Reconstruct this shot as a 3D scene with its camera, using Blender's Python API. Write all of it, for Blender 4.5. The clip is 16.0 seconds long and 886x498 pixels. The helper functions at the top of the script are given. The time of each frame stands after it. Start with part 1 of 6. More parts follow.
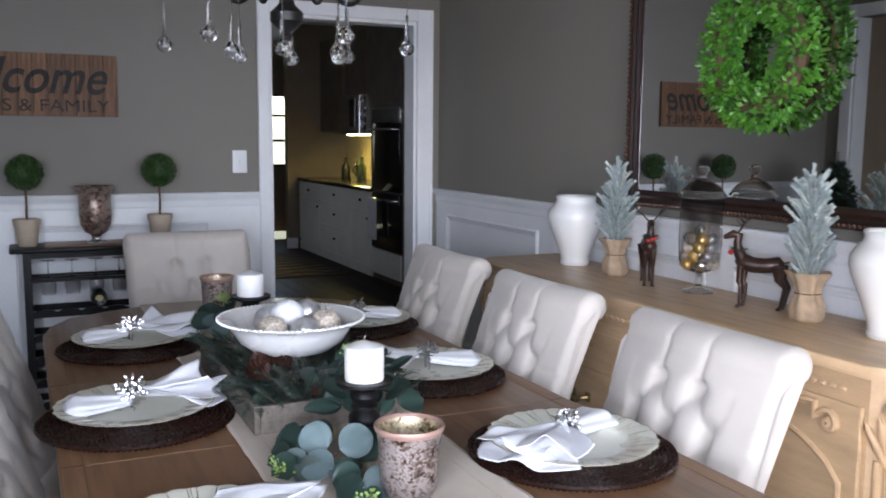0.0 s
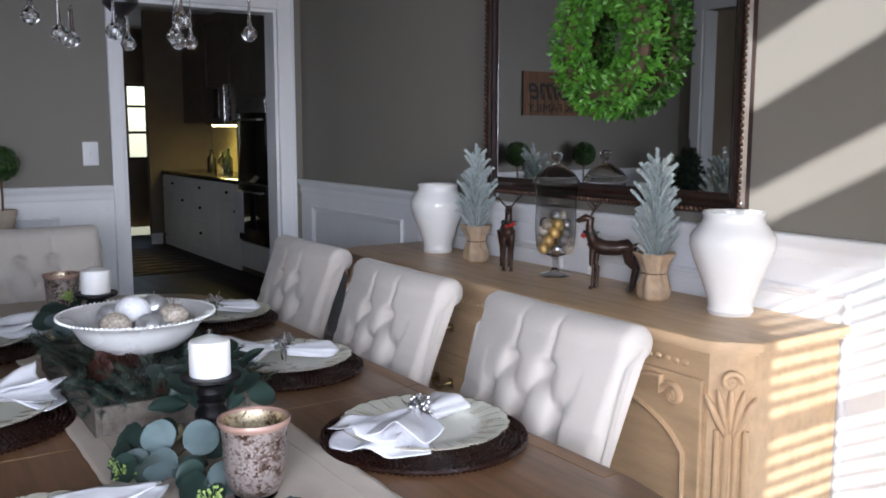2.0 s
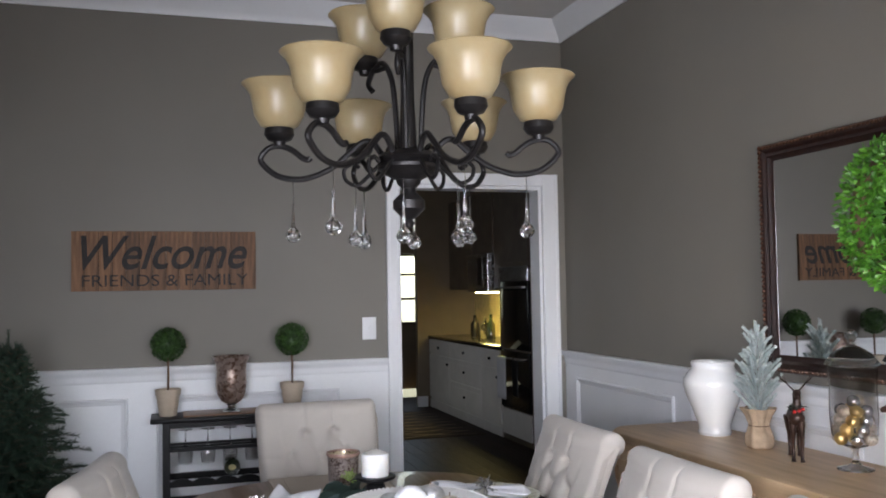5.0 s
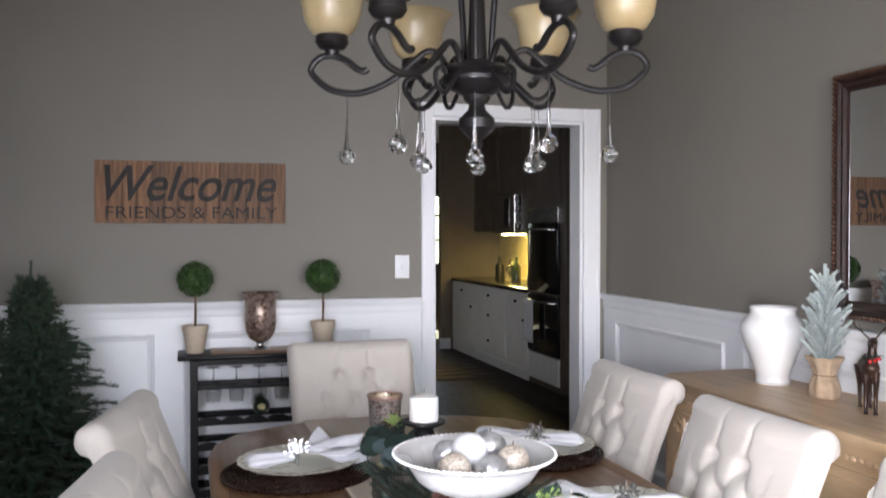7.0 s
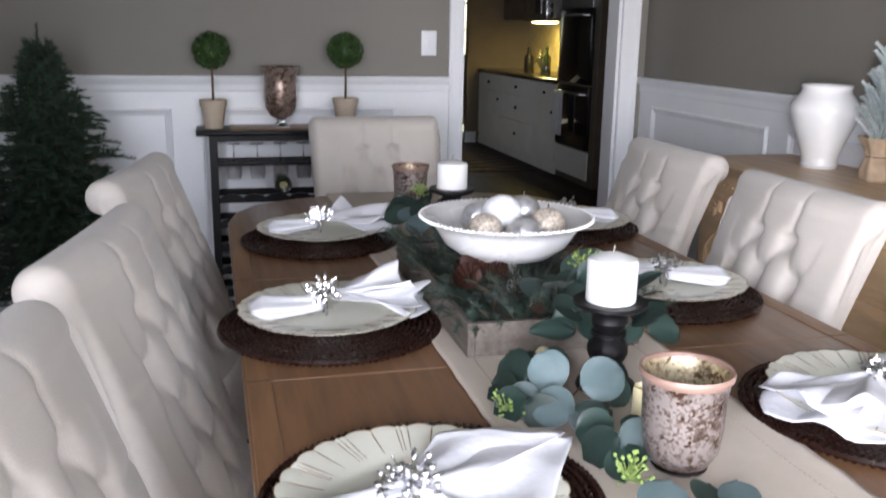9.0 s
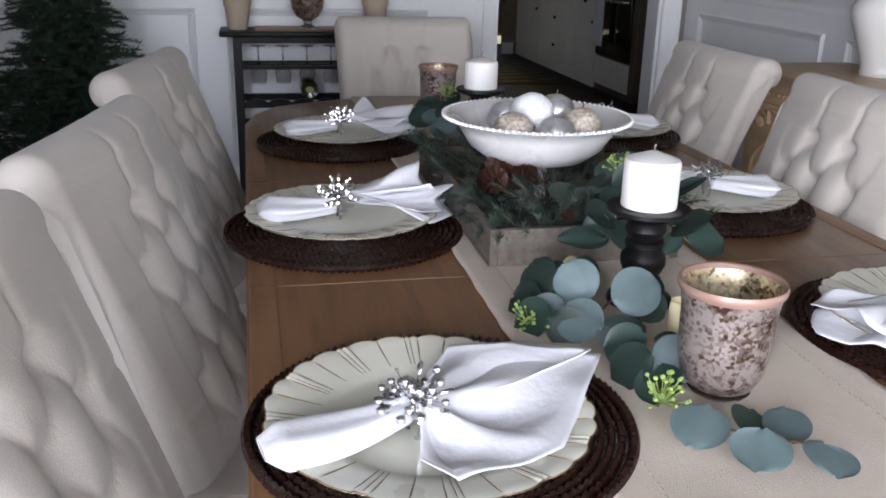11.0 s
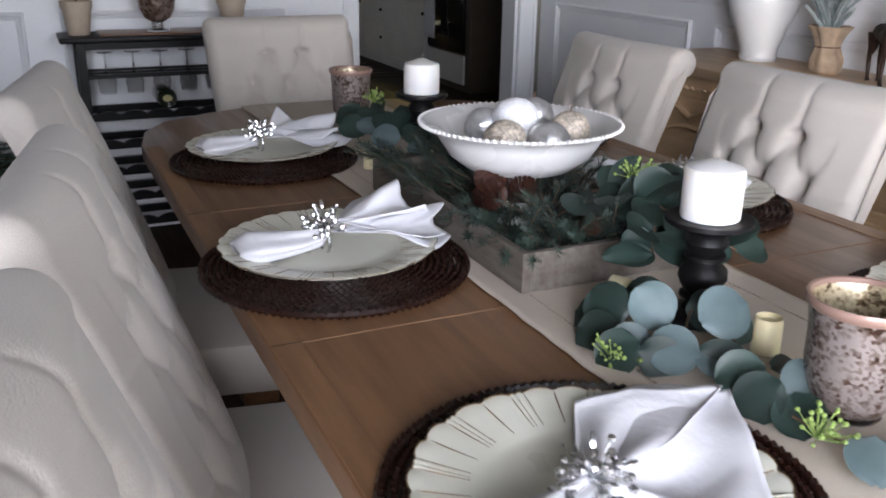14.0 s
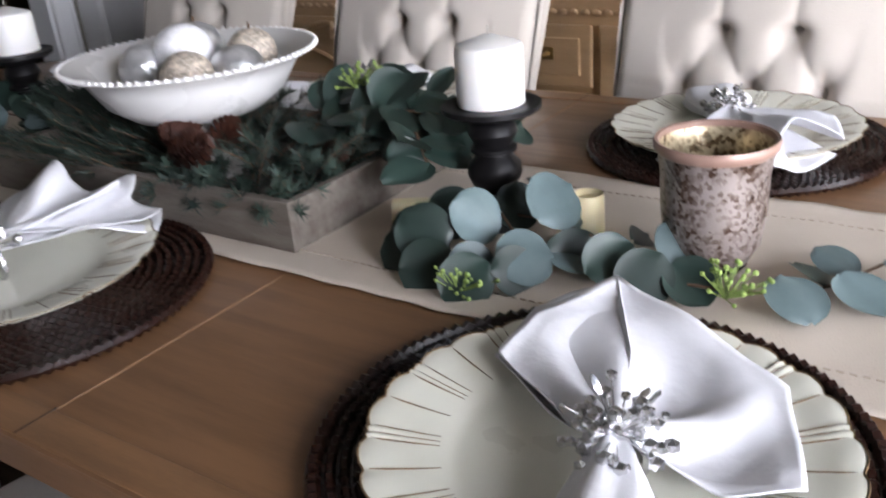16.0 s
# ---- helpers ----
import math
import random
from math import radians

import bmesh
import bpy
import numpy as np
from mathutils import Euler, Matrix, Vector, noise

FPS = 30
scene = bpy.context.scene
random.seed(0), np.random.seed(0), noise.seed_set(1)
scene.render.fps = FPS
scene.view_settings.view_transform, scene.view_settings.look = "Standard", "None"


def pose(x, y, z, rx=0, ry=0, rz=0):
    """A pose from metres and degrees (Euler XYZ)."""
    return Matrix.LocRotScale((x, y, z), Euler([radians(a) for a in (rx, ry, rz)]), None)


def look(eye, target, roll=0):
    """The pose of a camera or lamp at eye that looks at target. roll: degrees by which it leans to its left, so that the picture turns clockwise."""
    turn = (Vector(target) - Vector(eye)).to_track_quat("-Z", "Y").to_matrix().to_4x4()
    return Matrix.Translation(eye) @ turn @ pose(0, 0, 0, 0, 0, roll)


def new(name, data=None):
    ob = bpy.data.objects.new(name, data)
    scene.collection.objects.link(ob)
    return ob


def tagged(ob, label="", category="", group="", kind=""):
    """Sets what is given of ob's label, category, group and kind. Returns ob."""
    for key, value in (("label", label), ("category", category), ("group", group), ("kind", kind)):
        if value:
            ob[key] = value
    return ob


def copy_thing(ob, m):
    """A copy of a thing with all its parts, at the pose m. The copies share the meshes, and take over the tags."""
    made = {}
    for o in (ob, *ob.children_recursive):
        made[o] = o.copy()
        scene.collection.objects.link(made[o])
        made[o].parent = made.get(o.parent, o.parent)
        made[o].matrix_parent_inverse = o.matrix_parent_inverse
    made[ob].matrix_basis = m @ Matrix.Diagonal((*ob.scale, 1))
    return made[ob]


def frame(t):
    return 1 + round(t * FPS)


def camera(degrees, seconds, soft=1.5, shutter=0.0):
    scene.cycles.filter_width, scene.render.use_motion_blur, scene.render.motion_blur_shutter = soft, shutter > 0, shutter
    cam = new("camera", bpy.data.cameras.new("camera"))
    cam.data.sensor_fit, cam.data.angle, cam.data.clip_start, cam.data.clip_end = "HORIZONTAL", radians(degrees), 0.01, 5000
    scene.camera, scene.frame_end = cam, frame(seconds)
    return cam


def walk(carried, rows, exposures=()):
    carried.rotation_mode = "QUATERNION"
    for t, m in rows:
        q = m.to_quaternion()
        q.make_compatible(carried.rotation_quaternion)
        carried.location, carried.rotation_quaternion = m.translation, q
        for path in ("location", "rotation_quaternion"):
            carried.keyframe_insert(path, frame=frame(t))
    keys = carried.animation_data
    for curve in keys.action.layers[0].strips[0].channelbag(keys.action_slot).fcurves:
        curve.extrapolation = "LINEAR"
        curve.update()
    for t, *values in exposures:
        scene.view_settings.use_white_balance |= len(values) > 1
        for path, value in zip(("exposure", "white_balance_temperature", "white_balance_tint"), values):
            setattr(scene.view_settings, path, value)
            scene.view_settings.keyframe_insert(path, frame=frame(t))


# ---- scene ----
cam = camera(53.3, 16.0, soft=1.8, shutter=0.4)
PATH = [
    (0, (1.457, 0.766, 1.382), (2.314, 2.556, 1.133), 0.5),
    (0.5, (1.449, 0.746, 1.377), (2.384, 2.497, 1.133), 0.7),
    (1, (1.477, 0.75, 1.373), (2.474, 2.465, 1.123), 0.5),
    (1.5, (1.494, 0.75, 1.364), (2.555, 2.426, 1.103), 0.6),
    (2, (1.512, 0.746, 1.374), (2.609, 2.397, 1.106), 0.1),
    (2.5, (1.507, 0.746, 1.38), (2.592, 2.413, 1.177), -0.7),
    (3, (1.492, 0.75, 1.401), (2.474, 2.49, 1.3), -1.2),
    (3.5, (1.502, 0.764, 1.443), (2.349, 2.575, 1.478), -1.8),
    (4, (1.497, 0.762, 1.45), (2.194, 2.634, 1.542), -1.4),
    (6.5, (1.46, 0.945, 1.443), (2.015, 2.866, 1.495), -0.6),
    (7, (1.442, 1.017, 1.422), (1.998, 2.938, 1.387), 0.0),
    (7.5, (1.431, 1.067, 1.396), (2.018, 2.971, 1.226), 0.4),
    (8, (1.434, 1.09, 1.368), (1.992, 2.992, 1.097), 1.3),
    (8.5, (1.446, 1.126, 1.351), (1.964, 3.026, 0.999), 0.6),
    (9, (1.466, 1.159, 1.31), (1.96, 3.037, 0.83), 1.0),
    (9.5, (1.483, 1.196, 1.282), (1.928, 3.058, 0.703), 1.3),
    (12, (1.524, 1.282, 1.251), (1.93, 3.123, 0.584), 1.5),
    (12.5, (1.452, 1.302, 1.284), (1.981, 3.128, 0.661), 1.1),
    (13, (1.385, 1.367, 1.274), (2.062, 3.141, 0.645), 0.1),
    (13.5, (1.308, 1.415, 1.264), (2.061, 3.156, 0.629), -0.1),
    (14, (1.27, 1.509, 1.251), (2.073, 3.213, 0.581), 0.9),
    (14.5, (1.238, 1.644, 1.245), (2.18, 3.292, 0.616), 0.6),
    (15, (1.216, 1.685, 1.229), (2.312, 3.23, 0.586), -0.9),
    (15.5, (1.19, 1.777, 1.213), (2.556, 3.05, 0.498), -4.7),
    (16, (1.213, 1.838, 1.175), (2.697, 2.899, 0.357), -5.0),
]
EXPOSURES = [(0.0, 2.5, 5950, 10), (1.2, 2.45, 5950, 10), (2.2, 2.1, 6000, 10), (3.2, 2.0, 6100, 10), (4.0, 2.2, 6200, 10), (6.5, 3.15, 6450, 11), (7.5, 3.1, 6400, 11), (9.0, 2.8, 6350, 11), (12.0, 2.3, 6300, 11), (13.5, 2.45, 6300, 11), (15.0, 2.6, 6400, 11), (16.0, 2.62, 6450, 11)]
walk(cam, [(t, look(eye, target, roll)) for t, eye, target, roll in PATH], exposures=EXPOSURES)

# ---- light ----
world = bpy.data.worlds.new("sky")
scene.world = world
world.use_nodes = True
wn = world.node_tree.nodes
sky = wn.new("ShaderNodeTexSky")
sky.sky_type, sky.sun_disc = "NISHITA", False
SUN_EL, SUN_AZ = 21.0, 220.0
sky.sun_elevation, sky.sun_rotation = radians(SUN_EL), radians(SUN_AZ)
wn["Background"].inputs[1].default_value = 0.08
world.node_tree.links.new(sky.outputs[0], wn["Background"].inputs[0])
sun = new("sun", bpy.data.lights.new("sun", "SUN"))
sun.data.energy, sun.data.angle, sun.data.color = 2.7, radians(0.5), (1, 0.97, 0.92)
sd = Vector((math.sin(radians(SUN_AZ)) * math.cos(radians(SUN_EL)), math.cos(radians(SUN_AZ)) * math.cos(radians(SUN_EL)), math.sin(radians(SUN_EL))))
sun.matrix_world = look(sd * 20, (0, 0, 0))


def area(name, m, w, h, power, color=(1, 1, 1)):
    d = bpy.data.lights.new(name, "AREA")
    d.shape, d.size, d.size_y, d.energy, d.color = "RECTANGLE", w, h, power, color
    ob = new(name, d)
    ob.matrix_world = m
    return ob


# ---- materials ----
def mat(name, color, rough=0.5, metal=0.0, var=0.12, scale=6.0, bump=0.0, bscale=80.0, coat=0.0, stretch=(1, 1, 1), color2=None, sheen=0.0, spec=0.5, randomise=0.0, trans=0.0, subsurf=0.0):
    """Principled paint with two scales of mottling, fine relief and a little change from piece to piece."""
    m = bpy.data.materials.new(name)
    m.use_nodes = True
    nt = m.node_tree
    n, l = nt.nodes, nt.links
    p = n["Principled BSDF"]
    p.inputs["Metallic"].default_value = metal
    p.inputs["Coat Weight"].default_value = coat
    p.inputs["Specular IOR Level"].default_value = spec
    p.inputs["Sheen Weight"].default_value = sheen
    p.inputs["Transmission Weight"].default_value = trans
    p.inputs["Subsurface Weight"].default_value = subsurf
    p.inputs["Subsurface Radius"].default_value = (0.02, 0.015, 0.01)
    tc = n.new("ShaderNodeTexCoord")
    mp = n.new("ShaderNodeMapping")
    mp.inputs["Scale"].default_value = stretch
    l.new(tc.outputs["Object"], mp.inputs["Vector"])
    big = n.new("ShaderNodeTexNoise")
    big.inputs["Scale"].default_value, big.inputs["Detail"].default_value = scale, 6
    l.new(mp.outputs[0], big.inputs["Vector"])
    fine = n.new("ShaderNodeTexNoise")
    fine.inputs["Scale"].default_value, fine.inputs["Detail"].default_value = bscale, 3
    l.new(mp.outputs[0], fine.inputs["Vector"])
    mix = n.new("ShaderNodeMix")
    mix.data_type = "RGBA"
    c2 = color2 or tuple(c * (1 - 2.2 * var) for c in color)
    mix.inputs[6].default_value = (*color, 1)
    mix.inputs[7].default_value = (*c2, 1)
    ramp = n.new("ShaderNodeValToRGB")
    ramp.color_ramp.elements[0].position, ramp.color_ramp.elements[1].position = 0.35, 0.72
    add = n.new("ShaderNodeMath")
    add.operation, add.inputs[1].default_value = "MULTIPLY_ADD", 0.25
    l.new(fine.outputs["Fac"], add.inputs[0])
    sub = n.new("ShaderNodeMath")
    sub.operation, sub.inputs[1].default_value = "SUBTRACT", 0.125
    l.new(big.outputs["Fac"], sub.inputs[0])
    l.new(sub.outputs[0], add.inputs[2])
    l.new(add.outputs[0], ramp.inputs[0])
    l.new(ramp.outputs[0], mix.inputs[0])
    out = mix.outputs[2]
    if randomise:
        oi = n.new("ShaderNodeObjectInfo")
        mr = n.new("ShaderNodeMapRange")
        mr.inputs[3].default_value, mr.inputs[4].default_value = 1 - randomise, 1 + randomise
        l.new(oi.outputs["Random"], mr.inputs[0])
        hs = n.new("ShaderNodeHueSaturation")
        l.new(mr.outputs[0], hs.inputs["Value"])
        l.new(out, hs.inputs["Color"])
        out = hs.outputs[0]
    l.new(out, p.inputs["Base Color"])
    rr = n.new("ShaderNodeMapRange")
    rr.inputs[3].default_value, rr.inputs[4].default_value = max(rough - 0.08, 0.02), min(rough + 0.1, 1)
    l.new(big.outputs["Fac"], rr.inputs[0])
    l.new(rr.outputs[0], p.inputs["Roughness"])
    if bump:
        b = n.new("ShaderNodeBump")
        b.inputs["Strength"].default_value, b.inputs["Distance"].default_value = bump, 0.004
        l.new(fine.outputs["Fac"], b.inputs["Height"])
        l.new(b.outputs[0], p.inputs["Normal"])
    return m


WALL = mat("taupe wall paint", (0.20, 0.185, 0.16), 0.6, var=0.03, scale=1.5, bump=0.05, bscale=220)
WHITE = mat("white trim paint", (0.82, 0.83, 0.85), 0.38, var=0.03, scale=2.5, bump=0.02)
CEIL = mat("ceiling paint", (0.72, 0.70, 0.67), 0.8, var=0.02, bump=0.05, bscale=200)
FLOOR = mat("dark hardwood floor", (0.030, 0.017, 0.011), 0.5, var=0.2, scale=5, stretch=(12, 1, 1), randomise=0.3, spec=0.06)
TABLE = mat("honey brown wood", (0.18, 0.092, 0.043), 0.36, var=0.16, scale=4, bump=0.05, bscale=60, stretch=(14, 1, 8), coat=0.15)
OAK = mat("blond oak", (0.60, 0.42, 0.25), 0.4, var=0.1, scale=4, bump=0.04, bscale=50, stretch=(8, 1, 6))
LINEN = mat("ivory linen", (0.53, 0.485, 0.435), 0.85, var=0.05, scale=5, bump=0.25, bscale=420, sheen=0.25)
BLACKWOOD = mat("black painted wood", (0.006, 0.0055, 0.006), 0.42, var=0.15, scale=9, bump=0.06, spec=0.2)
DARKLEG = mat("espresso wood leg", (0.03, 0.018, 0.012), 0.4, var=0.2)


# ---- mesh helpers ----
def box(bm, x0, y0, z0, x1, y1, z1, bevel=0.0, m=None):
    r = bmesh.ops.create_cube(bm, size=1)
    vs = r["verts"]
    for v in vs:
        v.co = Vector(((x0 + x1) / 2 + v.co.x * (x1 - x0), (y0 + y1) / 2 + v.co.y * (y1 - y0), (z0 + z1) / 2 + v.co.z * (z1 - z0)))
    if bevel:
        es = {e for v in vs for e in v.link_edges}
        r = bmesh.ops.bevel(bm, geom=list(es), offset=bevel, segments=2, affect="EDGES", profile=0.5)
        vs = list({v for f in r["faces"] for v in f.verts} | {v for v in vs if v.is_valid})
    if m is not None:
        bmesh.ops.transform(bm, matrix=m, verts=[v for v in vs if v.is_valid])
    return bm


def grid(bm, nu, nv, fn, wrap_u=False, wrap_v=False):
    """A sheet of quads, fn(i, j) giving each corner."""
    vs = [[bm.verts.new(fn(i, j)) for j in range(nv)] for i in range(nu)]
    for i in range(nu if wrap_u else nu - 1):
        for j in range(nv if wrap_v else nv - 1):
            a, b = vs[i][j], vs[(i + 1) % nu][j]
            c, d = vs[(i + 1) % nu][(j + 1) % nv], vs[i][(j + 1) % nv]
            bm.faces.new((a, b, c, d))
    return vs


def lathe(bm, prof, n=28, m=None, cap=True, wob=None):
    """Turned form from (radius, height) pairs."""
    def at(i, j):
        a = 2 * math.pi * i / n
        r, z = prof[j]
        if wob:
            r *= wob(a, j)
        p = Vector((r * math.cos(a), r * math.sin(a), z))
        return m @ p if m is not None else p
    vs = grid(bm, n, len(prof), at, wrap_u=True)
    if cap:
        for j in (0, len(prof) - 1):
            if prof[j][0] > 1e-4:
                f = [vs[i][j] for i in range(n)]
                bm.faces.new(f[::-1] if j == 0 else f)
    return vs


def tube(bm, pts, rad, n=8, closed=False):
    """A round bar along pts; rad is one radius or one for each point."""
    pts = [Vector(p) for p in pts]
    k = len(pts)
    rs = rad if isinstance(rad, (list, tuple)) else [rad] * k
    ref = Vector((0, 0, 1))
    rings = []
    side = None
    for i in range(k):
        if closed:
            d = pts[(i + 1) % k] - pts[i - 1]
        else:
            d = pts[min(i + 1, k - 1)] - pts[max(i - 1, 0)]
        d.normalize()
        if side is None:
            side = d.cross(ref if abs(d.dot(ref)) < 0.95 else Vector((1, 0, 0)))
        side = (side - d * side.dot(d)).normalized()
        up = side.cross(d)
        rings.append([bm.verts.new(pts[i] + (side * math.cos(2 * math.pi * q / n) + up * math.sin(2 * math.pi * q / n)) * rs[i]) for q in range(n)])
    for i in range(k if closed else k - 1):
        for q in range(n):
            bm.faces.new((rings[i][q], rings[i][(q + 1) % n], rings[(i + 1) % k][(q + 1) % n], rings[(i + 1) % k][q]))
    if not closed:
        bm.faces.new(rings[0])
        bm.faces.new(rings[-1][::-1])


def smooth_pts(p, n=4):
    p = [Vector(v) for v in p]
    out = []
    for i in range(len(p) - 1):
        a, b, c, d = p[max(i - 1, 0)], p[i], p[i + 1], p[min(i + 2, len(p) - 1)]
        for q in range(n):
            t = q / n
            out.append(0.5 * ((2 * b) + (c - a) * t + (2 * a - 5 * b + 4 * c - d) * t * t + (3 * b - a - 3 * c + d) * t**3))
    out.append(p[-1])
    return out


def prism(bm, outline, z0, z1, bevel=0.0):
    """A slab from a flat outline of (x, y), counter-clockwise."""
    lo = [bm.verts.new((x, y, z0)) for x, y in outline]
    hi = [bm.verts.new((x, y, z1)) for x, y in outline]
    n = len(outline)
    bm.faces.new(lo[::-1])
    top = bm.faces.new(hi)
    for i in range(n):
        bm.faces.new((lo[i], lo[(i + 1) % n], hi[(i + 1) % n], hi[i]))
    if bevel:
        bmesh.ops.bevel(bm, geom=list(top.edges), offset=bevel, segments=3, affect="EDGES", profile=0.6)


def part(name, bm, material, parent=None, label="", smooth=True, m=None, angle=40):
    bmesh.ops.recalc_face_normals(bm, faces=bm.faces)
    me = bpy.data.meshes.new(name)
    bm.to_mesh(me)
    bm.free()
    me.materials.append(material)
    if smooth:
        me.shade_smooth()
        me.set_sharp_from_angle(angle=radians(angle))
    ob = new(name, me)
    if parent is not None:
        ob.parent = parent
    if m is not None:
        ob.matrix_basis = m
    if label:
        tagged(ob, label)
    return ob


def thing(name, m, label, category, group=""):
    e = new(name)
    e.empty_display_size = 0.1
    e.matrix_basis = m
    return tagged(e, label, category, group)


def again(ob, parent, m, name=None):
    """Another piece on the same mesh."""
    o = new(name or ob.name.split(".")[0], ob.data)
    o.parent = parent
    o.matrix_basis = m
    return o


def struct(name, bm, material, label, smooth=True, category=""):
    ob = part(name, bm, material, None, "", smooth)
    return tagged(ob, label, category or name.split("_")[0], kind="structure")


def bm_box(*a, **k):
    return box(bmesh.new(), *a, **k)


# ---- the room ----
XR, YF, XL, YN, ZC = 3.68, 5.48, 0.3, 0.05, 3.0
DX0, DX1, DZ = 2.675, 3.535, 2.035
RAIL = 1.09

bm = bm_box(XL - 0.12, YF, 0, DX0, YF + 0.12, ZC)
box(bm, DX0, YF, DZ, DX1, YF + 0.12, ZC)
box(bm, DX1, YF, 0, XR, YF + 0.12, ZC)
struct("wall_north", bm, WALL, "taupe painted wall above white panelled wainscot", False)
struct("wall_east", bm_box(XR, YN - 0.12, 0, XR + 0.12, YF + 0.12, ZC), WALL, "taupe painted wall with sunlight stripes", False)
struct("ceiling", bm_box(XL - 0.12, YN - 0.12, ZC, XR + 0.12, YF + 0.12, ZC + 0.1), CEIL, "plain off-white ceiling", False)
# west wall with a cased opening
OY0, OY1, OZ = 3.5, 5.27, 2.27
bm = bm_box(XL - 0.12, YN - 0.12, 0, XL, OY0, ZC)
box(bm, XL - 0.12, OY0, OZ, XL, OY1, ZC)
box(bm, XL - 0.12, OY1, 0, XL, YF, ZC)
struct("wall_west", bm, WALL, "taupe painted wall with a wide cased opening", False)
# south wall with two windows: the left added, the right casting sun stripes
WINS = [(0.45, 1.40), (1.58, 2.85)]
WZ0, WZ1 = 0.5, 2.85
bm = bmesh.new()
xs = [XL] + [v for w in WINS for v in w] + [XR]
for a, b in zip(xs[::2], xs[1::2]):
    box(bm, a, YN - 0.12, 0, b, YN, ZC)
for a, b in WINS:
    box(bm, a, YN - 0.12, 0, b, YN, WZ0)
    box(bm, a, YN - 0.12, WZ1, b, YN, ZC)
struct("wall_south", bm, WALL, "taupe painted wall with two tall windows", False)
struct("floor", bm_box(XL - 3, YN - 0.12, -0.1, 6.0, 12.5, 0), FLOOR, "dark hardwood floor", False)

# ---- dining table ----
TX0, TX1, TY0, TY1, TT = 1.497, 2.615, 1.38, 4.12, 0.765


def table_outline(inset=0.0):
    q = [(0, 0.42), (0.025, 0.27), (0.09, 0.15), (0.22, 0.07), (0.40, 0.0)]
    w, h = TX1 - TX0, TY1 - TY0
    pts = [(x, y) for x, y in q] + [(w - x, y) for x, y in q[::-1]] + [(w - x, h - y) for x, y in q] + [(x, h - y) for x, y in q[::-1]]
    cx, cy = w / 2, h / 2
    return [(TX0 + cx + (x - cx) * (1 - inset / cx), TY0 + cy + (y - cy) * (1 - inset / cy)) for x, y in pts]


table = thing("dining_table", pose(0, 0, 0), "long honey-brown wooden dining table with clipped corners", "table")
bm = bmesh.new()
prism(bm, table_outline(), TT - 0.035, TT, 0.006)
part("tabletop", bm, TABLE, table)
bm = bmesh.new()
prism(bm, table_outline(0.09), TT - 0.12, TT - 0.036)
part("apron", bm, TABLE, table)
leg = part("leg", bm_box(-0.05, -0.05, 0, 0.05, 0.05, TT - 0.1, 0.008), TABLE, table, m=pose(1.75, 1.75, 0))
for x, y in ((2.36, 1.75), (1.75, 3.75), (2.36, 3.75)):
    again(leg, table, pose(x, y, 0))


# ---- tufted chairs ----
def tuft(u, v):
    """How far the cloth is drawn in at u across and v below the top."""
    du, dv, top = 0.062, 0.105, 0.135
    w = (v - top) / dv
    a, b = (u / du - 1 + w) / 2, (u / du - 1 - w) / 2
    side = 1 - max(0.0, min(1.0, (abs(u) - 0.12) / 0.05))
    low = 1 - max(0.0, min(1.0, (w - 3.2) / 0.6))
    d = 0.0
    if w > -0.2:
        up = min(1.0, (w + 0.2) / 0.2)
        pillow = abs(math.sin(math.pi * a) * math.sin(math.pi * b)) ** 0.33
        e = math.hypot((a - round(a)) * 1.3, (b - round(b)) * 1.3)
        d = (0.018 * (1 - pillow) + 0.038 * math.exp(-((e / 0.25) ** 1.6))) * side * low * up
    if w < 0:
        for c in (-du, du):
            d = max(d, 0.007 * math.exp(-((abs(u - c) / 0.007) ** 1.1)))
            d += 0.016 * math.exp(-(((u - c) ** 2 + (v - top) ** 2) / 0.018**2))
    if abs(u) > 0.12 and w > 0:
        for c in (1, 3):
            d = max(d, 0.008 * math.exp(-((abs((w - c) * dv) / 0.006) ** 1.2)))
    return d


